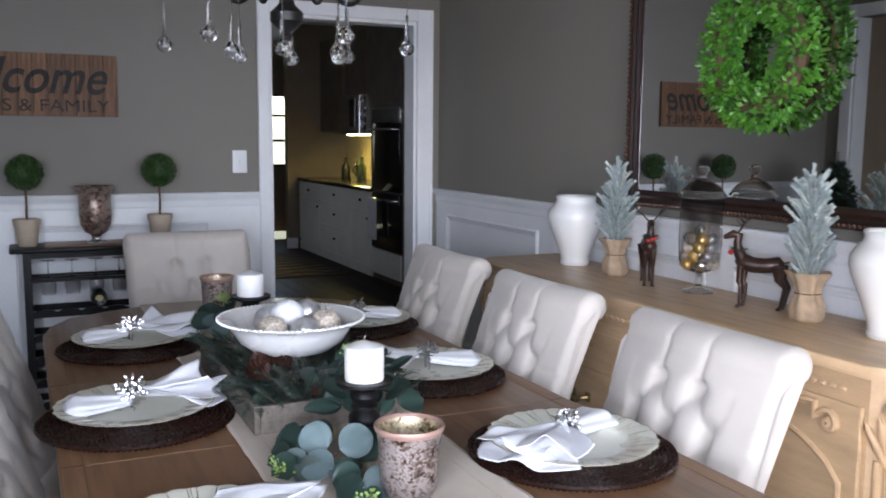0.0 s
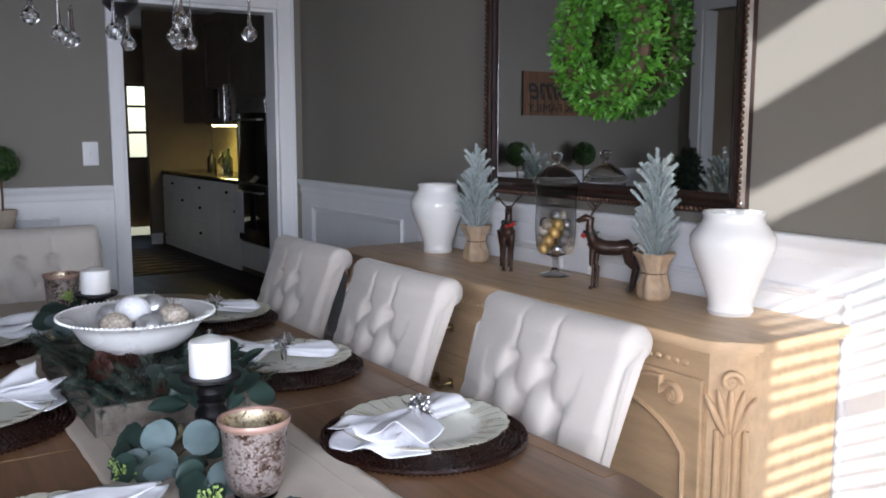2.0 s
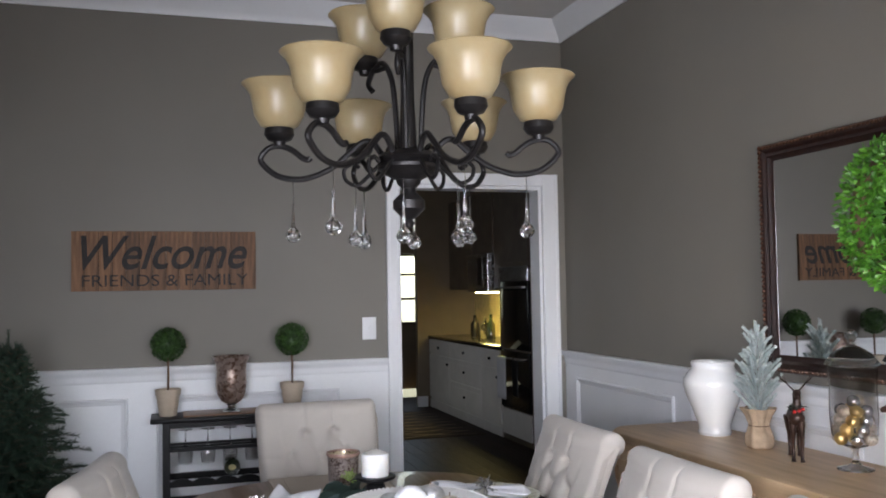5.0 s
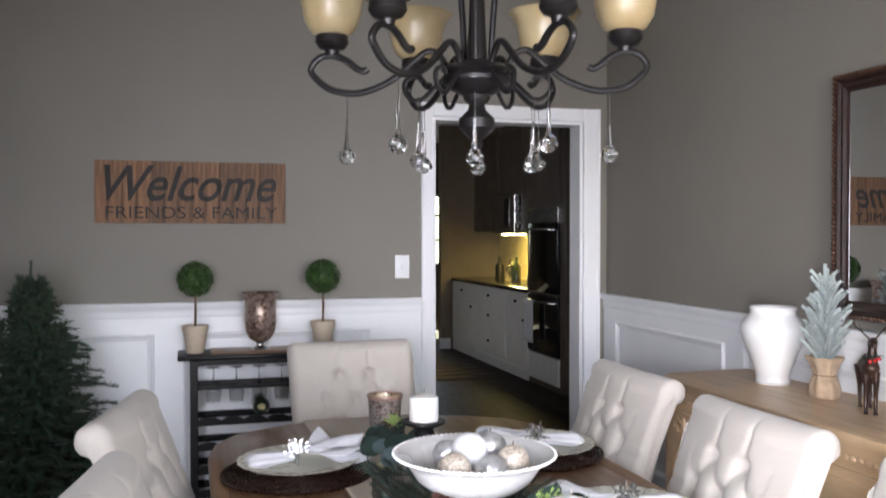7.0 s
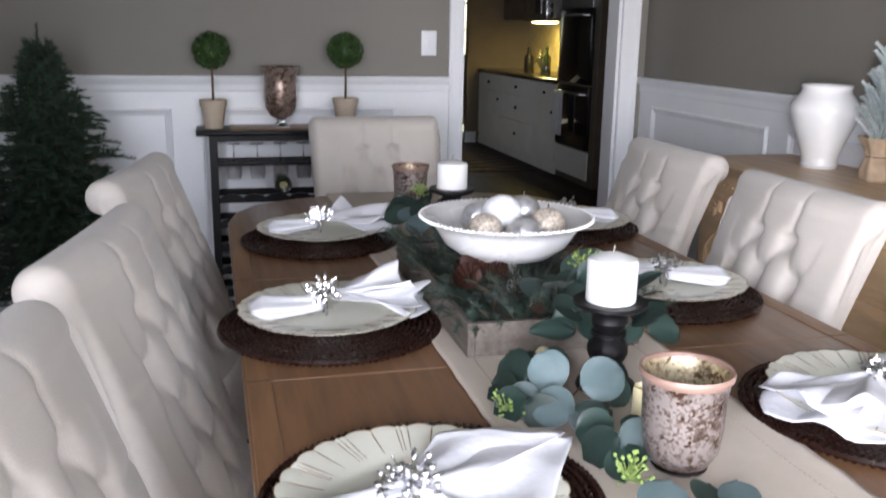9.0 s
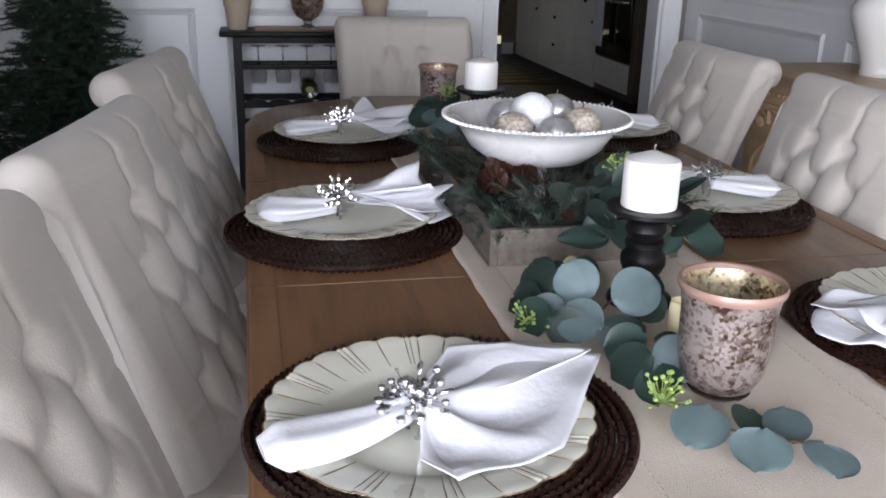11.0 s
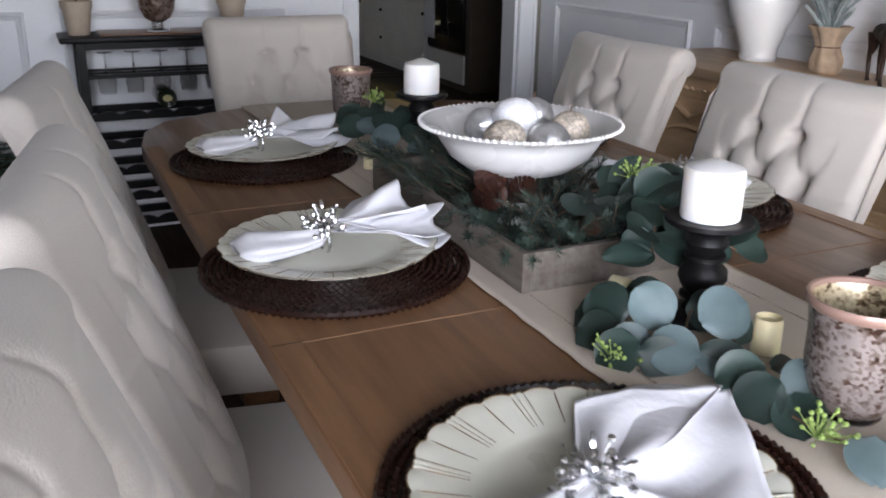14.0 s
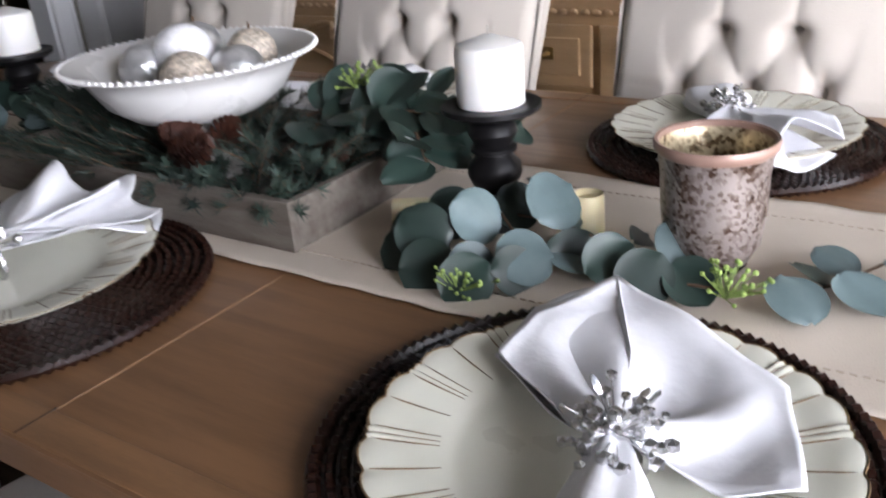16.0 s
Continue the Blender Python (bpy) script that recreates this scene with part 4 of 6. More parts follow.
def stem(pts, label, leaves, meshes, size, seed, rad=0.0017, lift=0.5):
    rr = random.Random(seed)
    o = thing("eucalyptus_stem", pose(0, 0, 0), label, "foliage", "eucalyptus stems")
    bm = bmesh.new()
    pts = [Vector(p) for p in pts]
    dense = []
    for a, b in zip(pts, pts[1:]):
        dense += [a.lerp(b, q / 5) for q in range(5)]
    dense.append(pts[-1])
    tube(bm, dense, rad, 5)
    part("twig", bm, TWIG, o)
    for q in range(leaves):
        f = (q + 0.6) / leaves
        k = min(int(f * (len(dense) - 1)), len(dense) - 2)
        c = dense[k].lerp(dense[k + 1], f * (len(dense) - 1) - k)
        d = (dense[k + 1] - dense[k]).normalized()
        a = q * 2.4 + rr.uniform(-0.5, 0.5)
        sd_ = d.cross(Vector((0, 0, 1))).normalized()
        out = (sd_ * math.cos(a) + Vector((0, 0, 1)) * (abs(math.sin(a)) * lift + 0.1) + d * 0.5).normalized()
        nrm = (Vector((0, 0, 1)) + Vector((rr.uniform(-0.8, 0.2), rr.uniform(-1.0, -0.1), 0))).normalized()
        out = (out - nrm * out.dot(nrm) * 0.8).normalized()
        xx = out.cross(nrm).normalized()
        zz = xx.cross(out)
        z = size * rr.uniform(0.75, 1.2)
        m = Matrix((xx, out, zz)).transposed().to_4x4()
        l = new("leaf", meshes[q % len(meshes)])
        l.parent = o
        l.matrix_basis = Matrix.Translation(c) @ m @ Matrix.Diagonal((z, z, z, 1))
    return o


T = TT + 0.008


def spray(pts, label, leaves):
    """A stem whose leaves each face their own way: (place, facing, size, mesh)."""
    o = thing("eucalyptus_stem", pose(0, 0, 0), label, "foliage", "eucalyptus stems")
    bm = bmesh.new()
    line = smooth_pts(pts)
    tube(bm, line, 0.0016, 5)
    part("twig", bm, TWIG, o)
    for c, face, z, me in leaves:
        c, nrm = Vector(c), Vector(face).normalized()
        root = min(line, key=lambda q: (q - c).length)
        out = c - root
        out = (out - nrm * out.dot(nrm)).normalized() if out.length > 0.004 else nrm.orthogonal().normalized()
        xx = out.cross(nrm).normalized()
        m = Matrix((xx, out, nrm)).transposed().to_4x4()
        leaf = new("leaf", me)
        leaf.parent = o
        leaf.matrix_basis = Matrix.Translation(c - out * 0.025 * z) @ m @ Matrix.Diagonal((z, z, z, 1))


R0, R1, R2, R3 = ROUND
D0, D1, D2, D3 = DROUND
spray([(2.070, 2.374, T + 0.010), (2.000, 2.314, T + 0.025), (1.950, 2.264, T + 0.020), (1.910, 2.224, T + 0.008)], "round blue-green silver dollar eucalyptus stem", [
    ((1.934, 2.309, 0.822), (-0.35, -0.75, 0.6), 1.21, R0), ((1.992, 2.247, 0.828), (-0.35, -0.7, 0.6), 1.28, R1), ((1.916, 2.241, 0.796), (-0.3, -0.6, 0.75), 1.23, R2),
    ((1.885, 2.284, 0.790), (-0.4, -0.7, 0.6), 1.07, R3), ((1.955, 2.209, 0.786), (-0.1, -0.45, 0.9), 1.12, R0), ((1.960, 2.354, 0.810), (-0.7, -0.5, 0.5), 1.16, D1), ((2.030, 2.314, 0.798), (-0.5, -0.7, 0.5), 1.12, D2)])
spray([(1.980, 2.374, T + 0.008), (1.920, 2.334, T + 0.008), (1.880, 2.284, T + 0.008)], "dark round eucalyptus leaves", [
    ((1.898, 2.349, 0.812), (-0.8, -0.45, 0.5), 1.21, D0), ((1.872, 2.329, 0.786), (-0.85, -0.3, 0.45), 1.21, D3), ((1.865, 2.279, 0.786), (-0.7, -0.5, 0.5), 1.12, D2),
    ((1.900, 2.244, 0.786), (-0.4, -0.7, 0.6), 1.07, D1), ((1.930, 2.384, 0.795), (-0.8, -0.4, 0.5), 1.12, D2), ((1.895, 2.374, 0.786), (-0.8, -0.3, 0.4), 1.12, D1)])
spray([(2.032, 2.317, T + 0.014), (1.997, 2.237, T + 0.029), (1.967, 2.157, T + 0.024), (1.962, 2.097, T + 0.014)], "eucalyptus stem beside the votive", [
    ((2.007, 2.252, 0.806), (-0.1, -0.5, 0.85), 1.16, D0), ((2.027, 2.277, 0.816), (0.3, -0.5, 0.8), 0.98, LONG[0]), ((1.967, 2.212, 0.794), (-0.5, -0.6, 0.6), 1.02, LONG[1]),
    ((1.944, 2.160, 0.798), (-0.6, -0.5, 0.6), 1.07, D2), ((1.937, 2.122, 0.789), (-0.7, -0.4, 0.6), 1.12, D1), ((1.984, 2.107, 0.802), (-0.3, -0.75, 0.6), 1.12, R2),
    ((1.997, 2.152, 0.799), (0.2, -0.6, 0.8), 0.93, LONG[2]), ((1.952, 2.082, 0.786), (-0.5, -0.3, 0.8), 1.07, D3)])
spray([(1.943, 2.082, T + 0.014), (1.953, 2.027, T + 0.012), (1.983, 1.977, T + 0.012), (2.033, 1.947, T + 0.012), (2.063, 1.932, T + 0.012)], "trailing eucalyptus tip on the runner", [
    ((1.953, 1.987, 0.786), (-0.2, -0.3, 0.9), 1.15, R1), ((1.993, 1.937, 0.786), (-0.1, -0.25, 0.95), 1.15, R3), ((2.048, 1.907, 0.786), (0.1, -0.2, 0.95), 1.05, R0), ((2.043, 1.972, 0.788), (-0.2, -0.4, 0.9), 0.95, R2), ((2.008, 1.987, 0.786), (0.2, -0.3, 0.9), 0.85, D0)])
stem([(2.055, 2.645, T + 0.08), (2.075, 2.555, T + 0.11), (2.105, 2.455, T + 0.10), (2.135, 2.385, T + 0.07)], "dark green eucalyptus by the candlestick", 18, [DROUND[0], LONG[1], DROUND[2]], 1.1, 5)
stem([(2.085, 2.685, T + 0.08), (2.135, 2.585, T + 0.12), (2.175, 2.505, T + 0.09)], "dark green eucalyptus by the candlestick", 14, [LONG[0], DROUND[1], LONG[2]], 1.1, 6)
stem([(2.105, 2.565, T + 0.06), (2.055, 2.465, T + 0.09), (2.020, 2.425, T + 0.06)], "dark green eucalyptus over the box end", 12, [DROUND[3], LONG[1]], 1.05, 7)
stem([(2.015, 3.105, T + 0.05), (1.975, 3.245, T + 0.07), (1.955, 3.385, T + 0.06), (1.985, 3.505, T + 0.05)], "dark eucalyptus stem at the far votive", 15, [DROUND[0], ROUND[1], DROUND[2]], 1.1, 8)
stem([(2.055, 3.135, T + 0.05), (2.035, 3.345, T + 0.07), (2.025, 3.505, T + 0.06)], "dark eucalyptus stem at the far votive", 12, LONG, 1.0, 9)
# seed sprays
for k, (x, y, z) in enumerate(((1.938, 2.035, T + 0.024), (1.865, 2.28, T + 0.012), (2.105, 2.585, T + 0.14), (2.000, 3.445, T + 0.12))):
    o = thing("seed_spray", pose(x, y, z), "bright yellow-green seed spray", "foliage", "seed sprays")
    rr = random.Random(k)
    bm, bs = bmesh.new(), bmesh.new()
    for q in range(34):
        p = Vector((rr.uniform(-0.022, 0.022), rr.uniform(-0.03, 0.03), rr.uniform(-0.012, 0.018)))
        tube(bs, [(0, 0.01, -0.015), tuple(p)], 0.0006, 4)
        bmesh.ops.create_icosphere(bm, subdivisions=1, radius=rr.uniform(0.002, 0.0034), matrix=Matrix.Translation(p))
    tagged(part("seed_head", bm, SEEDM, o), kind="stuff")
    tagged(part("stalk", bs, SEEDM, o), kind="stuff")

# ---- sideboard ----
SB = 0.867
SX, SY0, SY1 = 3.23, 2.07, 4.12
side = thing("sideboard", pose(0, 0, 0), "blond oak carved sideboard with brass-pulled drawers and arched doors", "sideboard")


def side_outline(g):
    return [(3.655, SY0 - g), (3.655, SY1 + g), (SX + 0.075 - g * 0.3, SY1 + g), (SX + 0.042 - g * 0.5, SY1 - 0.022 + g * 0.5), (SX + 0.022 - g * 0.5, SY1 - 0.042 + g * 0.5), (SX - g, SY1 - 0.075), (SX - g, SY0 + 0.075), (SX + 0.022 - g * 0.5, SY0 + 0.042 - g * 0.5), (SX + 0.042 - g * 0.5, SY0 + 0.022 - g * 0.5), (SX + 0.075 - g * 0.3, SY0 - g)][::-1]


bm = bmesh.new()
prism(bm, side_outline(0.03), SB - 0.022, SB, 0.006)
prism(bm, side_outline(0.018), SB - 0.034, SB - 0.0225)
part("top", bm, OAK, side)
bm = bmesh.new()
prism(bm, side_outline(0.0), 0.09, SB - 0.035)
part("body", bm, OAK, side, smooth=False)
bm = bmesh.new()
prism(bm, side_outline(0.015), 0.0, 0.09, 0.005)
part("plinth", bm, OAK, side, smooth=False)
BRASS = mat("antique brass", (0.45, 0.33, 0.16), 0.3, 1.0, var=0.2, scale=40)
CARVE = mat("carved oak", (0.57, 0.39, 0.23), 0.45, var=0.05, scale=20, bump=0.1)
# drawers and doors on the front
units = [(SY0 + 0.085, 2.75, "door"), (2.77, 3.45, "drawers"), (3.47, SY1 - 0.085, "door")]
for y0, y1, kind in units:
    if kind == "drawers":
        for z0, z1 in ((0.13, 0.36), (0.375, 0.59), (0.605, 0.76)):
            d = part("drawer", box(bm_box(SX - 0.014, y0, z0, SX - 0.0005, y1, z1, 0.004), SX - 0.02, y0 + 0.03, z0 + 0.03, SX - 0.0135, y1 - 0.03, z1 - 0.03, 0.003), OAK, side, smooth=False)
            for yy in (y0 + 0.16, y1 - 0.16):
                bm = bmesh.new()
                tube(bm, [(SX - 0.02, yy - 0.045, (z0 + z1) / 2 + 0.008), (SX - 0.045, yy - 0.04, (z0 + z1) / 2 + 0.006), (SX - 0.05, yy - 0.02, (z0 + z1) / 2 - 0.01), (SX - 0.05, yy + 0.02, (z0 + z1) / 2 - 0.012), (SX - 0.045, yy + 0.04, (z0 + z1) / 2 + 0.006), (SX - 0.02, yy + 0.045, (z0 + z1) / 2 + 0.008)], [0.007, 0.005, 0.006, 0.006, 0.005, 0.007], 8)
                box(bm, SX - 0.024, yy - 0.06, (z0 + z1) / 2 - 0.008, SX - 0.019, yy - 0.03, (z0 + z1) / 2 + 0.024, 0.002)
                box(bm, SX - 0.024, yy + 0.03, (z0 + z1) / 2 - 0.008, SX - 0.019, yy + 0.06, (z0 + z1) / 2 + 0.024, 0.002)
                part("drawer_pull", bm, BRASS, d, "scrolled antique brass bail pull")
    else:
        d = part("cupboard_door", bm_box(SX - 0.014, y0, 0.13, SX - 0.0005, y1, 0.76, 0.004), OAK, side, smooth=False)
        w = y1 - y0
        arch = [(y0 + 0.05, 0.17), (y1 - 0.05, 0.17), (y1 - 0.05, 0.56)]
        arch += [(y1 - 0.05 - (w - 0.1) * q / 12, 0.56 + 0.11 * math.sin(math.pi * q / 12) ** 0.7) for q in range(1, 12)] + [(y0 + 0.05, 0.56)]
        bm = bmesh.new()
        tube(bm, [(SX - 0.016, y, z) for y, z in arch], 0.008, 6, closed=True)
        part("arch_moulding", bm, CARVE, d)
        for sgn, yc in ((1, y0 + 0.085), (-1, y1 - 0.085)):
            bm = bmesh.new()
            sp = [(SX - 0.02, yc + sgn * (0.042 * math.exp(-0.12 * q) * math.cos(q * 0.55)), 0.70 + 0.042 * math.exp(-0.12 * q) * math.sin(q * 0.55)) for q in range(26)]
            sp = [(SX - 0.02, yc + sgn * (0.20 - 0.026 * q), 0.70 + 0.044 * math.sin(0.26 * q)) for q in range(7)] + sp
            tube(bm, sp, 0.0095, 8)
            part("scroll", bm, CARVE, d, "carved scroll")
bm = bmesh.new()
for q in range(int((SY1 - SY0 - 0.28) / 0.03)):
    y = SY0 + 0.15 + 0.03 * q
    bmesh.ops.create_icosphere(bm, subdivisions=1, radius=0.012, matrix=pose(SX - 0.003, y, 0.79) @ Matrix.Diagonal((0.6, 1.1, 0.8, 1)))
tagged(part("carved_frieze", bm, CARVE, side, "row of carved leaf beads"), kind="stuff")
for y, sg in ((SY0, 1), (SY1, -1)):
    for q in range(4):
        bm = bmesh.new()
        px, py = SX + 0.010 + 0.016 * q, y + sg * (0.052 - 0.016 * q)
        tube(bm, [(px, py, 0.10), (px, py, 0.64)], 0.0085, 8)
        part("reed", bm, CARVE, side, "rounded reeding on the corner")
    for q in range(5):
        bm = bmesh.new()
        a = radians(-44 + 22 * q)
        bmesh.ops.create_icosphere(bm, subdivisions=2, radius=1, matrix=pose(SX + 0.028, y + sg * 0.028, 0.62) @ pose(0, 0, 0, 0, 0, sg * 45) @ pose(0, 0.05 * math.sin(a), 0.05 * math.cos(a) + 0.02, math.degrees(-a) * 0.6, 0, 0) @ Matrix.Diagonal((0.013, 0.011, 0.062, 1)))
        part("carved_leaf", bm, CARVE, side, "carved acanthus leaf")
    bm = bmesh.new()
    sp = [(0.030 * math.exp(-0.11 * q) * math.cos(q * 0.55), 0.030 * math.exp(-0.11 * q) * math.sin(q * 0.55)) for q in range(24)]
    tube(bm, [(SX + 0.018 + 0.7 * u_, y + sg * (0.022 - 0.7 * u_), 0.765 + v_) for u_, v_ in sp], 0.008, 8)
    part("corner_scroll", bm, CARVE, side, "carved scroll")

# things on the sideboard
PORC = mat("glossy white porcelain", (0.80, 0.80, 0.79), 0.12, var=0.02, coat=0.6)
for x, y, k in ((3.525, 3.815, 0.94), (3.52, 2.32, 0.94)):
    bm = bmesh.new()
    lathe(bm, [(r * k * 1.06, z * k) for r, z in [(0.0, 0), (0.060, 0), (0.064, 0.012), (0.060, 0.022), (0.063, 0.045), (0.085, 0.11), (0.108, 0.17), (0.117, 0.205), (0.115, 0.232), (0.098, 0.258), (0.086, 0.272), (0.082, 0.285), (0.086, 0.298), (0.084, 0.303), (0.076, 0.299), (0.072, 0.28), (0.08, 0.25), (0.0, 0.1)]], 64, cap=False)
    tagged(part("ginger_vase", bm, PORC, None, m=pose(x, y, SB + 0.0005)), "glossy white porcelain urn vase on the sideboard", "vase", "white vases")

FROST = mat("frosted grey-green needles", (0.62, 0.67, 0.66), 0.85, var=0.2, scale=25, color2=(0.36, 0.44, 0.43))
BURLAP = mat("tan burlap wrap", (0.45, 0.335, 0.23), 0.9, var=0.15, scale=30, bump=0.5, bscale=300)
for x, y, h, k in ((3.50, 3.505, 0.462, 1), (3.50, 2.585, 0.462, 2)):
    o = thing("mini_tree", pose(x, y, SB), "small frosted artificial spruce in a burlap wrap", "tree", "frosted mini trees")
    rr = random.Random(k)
    bm = bmesh.new()
    lathe(bm, [(0.0, 0), (0.040, 0), (0.047, 0.012), (0.048, 0.04), (0.036, 0.075), (0.034, 0.085), (0.044, 0.115), (0.060, 0.142), (0.056, 0.140), (0.03, 0.10), (0.0, 0.09)], 40, cap=False, wob=lambda a, j, s=k: 1 + (0.05 + 0.012 * j) * math.sin(a * 7 + s + j * 0.3) * (1 if j > 1 else 0.3))
    part("burlap_base", bm, BURLAP, o, angle=70)
    bm = bmesh.new()
    tube(bm, [(0.037 * math.cos(q / 3), 0.037 * math.sin(q / 3), 0.08) for q in range(19)], 0.002, 5)
    part("tie", bm, TWIG, o)
    bm, wb = bmesh.new(), bmesh.new()
    for q in range(74):
        f = q / 74
        z = 0.10 + (h - 0.17) * f
        a = q * 2.4
        ln = (0.085 * (1 - f) ** 0.6 + 0.045) * rr.uniform(0.55, 1.2)
        sprig(bm, wb, (0, 0, z), (ln * math.cos(a) * 0.66, ln * math.sin(a) * 0.66, z + ln * 0.78), rr, needle=0.0155, step=0.0012, width=0.0032)
    sprig(bm, wb, (0, 0, h - 0.14), (0, 0.004, h - 0.012), rr, needle=0.017, step=0.0012, width=0.0032)
    tagged(part("needles", bm, FROST, o, smooth=False), kind="stuff")
    part("branchwork", wb, TWIG, o)

BRONZE = mat("dark bronze figurine", (0.045, 0.022, 0.015), 0.4, 0.3, var=0.3, scale=25, bump=0.2)
RED = mat("red berry", (0.45, 0.02, 0.02), 0.3, var=0.1)


def deer(m, label):
    o = thing("reindeer_figurine", m, label, "figurine", "reindeer")
    bm = bmesh.new()
    tube(bm, [(-0.075, 0, 0.145), (-0.06, 0, 0.15), (-0.02, 0, 0.143), (0.02, 0, 0.143), (0.05, 0, 0.152), (0.07, 0, 0.165)], [0.012, 0.026, 0.025, 0.026, 0.028, 0.016], 10)
    tube(bm, [(0.05, 0, 0.155), (0.068, 0, 0.185), (0.072, 0, 0.215), (0.068, 0, 0.238), (0.085, 0, 0.243), (0.11, 0, 0.232), (0.116, 0, 0.229)], [0.024, 0.016, 0.013, 0.014, 0.014, 0.009, 0.006], 10)
    for sx, sy in ((0.055, 0.014), (0.045, -0.014)):
        tube(bm, [(sx, sy, 0.14), (sx + 0.006, sy, 0.085), (sx - 0.002, sy, 0.075), (sx, sy, 0.012), (sx + 0.008, sy, 0.0)], [0.014, 0.008, 0.0075, 0.0055, 0.008], 8)
    for sx, sy in ((-0.06, 0.015), (-0.068, -0.015)):
        tube(bm, [(sx, sy, 0.145), (sx - 0.004, sy, 0.10), (sx - 0.024, sy, 0.075), (sx - 0.012, sy, 0.012), (sx - 0.004, sy, 0.0)], [0.022, 0.014, 0.008, 0.0055, 0.008], 8)
    tube(bm, [(-0.08, 0, 0.155), (-0.098, 0, 0.162)], [0.006, 0.003], 6)
    part("body", bm, BRONZE, o, angle=80)
    for sy in (-1, 1):
        bm = bmesh.new()
        tube(bm, [(0.07, 0.008 * sy, 0.248), (0.055, 0.03 * sy, 0.272), (0.045, 0.048 * sy, 0.286), (0.06, 0.06 * sy, 0.305)], [0.003, 0.0026, 0.0022, 0.0012], 5)
        tube(bm, [(0.055, 0.03 * sy, 0.272), (0.075, 0.04 * sy, 0.295)], [0.0022, 0.001], 5)
        tube(bm, [(0.045, 0.048 * sy, 0.286), (0.03, 0.05 * sy, 0.31)], [0.0022, 0.001], 5)
        part("antler", bm, BRONZE, o)
    bm = bmesh.new()
    rr = random.Random(3)
    for q in range(60):
        a = rr.uniform(0, 6.28)
        c = Vector((0.068, 0, 0.19)) + Vector((math.cos(a) * 0.022, math.sin(a) * 0.024, rr.uniform(-0.008, 0.008)))
        d = Vector((rr.uniform(-1, 1), rr.uniform(-1, 1), rr.uniform(-0.6, 0.6))).normalized() * 0.014
        w = d.orthogonal().normalized() * 0.003
        bm.faces.new([bm.verts.new(c - w), bm.verts.new(c + w), bm.verts.new(c + d)])
    tagged(part("garland", bm, NEEDLE, o, "small green neck wreath", smooth=False), kind="stuff")
    b0 = bmesh.new()
    bmesh.ops.create_icosphere(b0, subdivisions=2, radius=0.007)
    bp = None
    for p in ((0.094, 0.006, 0.182), (0.092, -0.01, 0.178), (0.088, 0.018, 0.186)):
        bp = part("berry", b0, RED, o, "red berry", m=pose(*p)) if bp is None else (again(bp, o, pose(*p)) and bp)


deer(pose(3.48, 3.285, SB, 0, 0, 236) @ Matrix.Scale(0.94, 4), "dark bronze standing reindeer with a red-berried neck wreath")
deer(pose(3.50, 2.775, SB, 0, 0, 128) @ Matrix.Scale(0.94, 4), "dark bronze reindeer turned sideways with a neck wreath")

# apothecary jar of baubles
jar = thing("apothecary_jar", pose(3.53, 3.075, SB), "lidded clear glass footed jar filled with gold and silver baubles", "jar")
bm = bmesh.new()
lathe(bm, [(r_, z_ * 1.22) for r_, z_ in [(0.0, 0.001), (0.055, 0.001), (0.055, 0.005), (0.02, 0.012), (0.008, 0.024), (0.012, 0.034), (0.008, 0.044), (0.014, 0.055), (0.05, 0.066), (0.068, 0.09), (0.072, 0.14), (0.07, 0.22), (0.074, 0.262), (0.072, 0.262), (0.067, 0.22), (0.069, 0.14), (0.065, 0.092), (0.048, 0.07), (0.0, 0.06)]], 40, cap=False)
part("glass", bm, JARGLASS, jar)
bm = bmesh.new()
lathe(bm, [(r_, z_ * 1.22) for r_, z_ in [(0.0, 0.266), (0.07, 0.264), (0.084, 0.268), (0.08, 0.274), (0.06, 0.296), (0.03, 0.312), (0.014, 0.318), (0.01, 0.326), (0.02, 0.338), (0.02, 0.348), (0.01, 0.356), (0.0, 0.357)]], 40, cap=False)
part("lid", bm, JARGLASS, jar)
GOLD = mat("gold bauble", (0.85, 0.62, 0.26), 0.3, 1.0, var=0.05)
b0 = bmesh.new()
bmesh.ops.create_icosphere(b0, subdivisions=2, radius=0.021)
me0 = {}
rr = random.Random(8)
for k in range(30):
    lay = k // 7
    a = k * 6.283 / 6.1 + lay * 0.5
    r = 0.050 - 0.004 * lay if k % 7 else 0.0
    mt = (GOLD, SILVER, GLITTER)[k % 3]
    if mt not in me0:
        bmm = b0.copy()
        me0[mt] = part("bauble", bmm, mt, None)
        ob = me0[mt]
    else:
        ob = again(me0[mt], None, pose(0, 0, 0), "bauble")
    ob.matrix_basis = pose(3.53 + r * math.cos(a), 3.075 + r * math.sin(a), SB + 0.100 + 0.028 * lay)
    tagged(ob, {GOLD: "shiny gold bauble in the glass jar", SILVER: "mirror silver bauble in the glass jar", GLITTER: "champagne glitter bauble in the glass jar"}[mt], "bauble", "baubles in the jar")
b0.free()

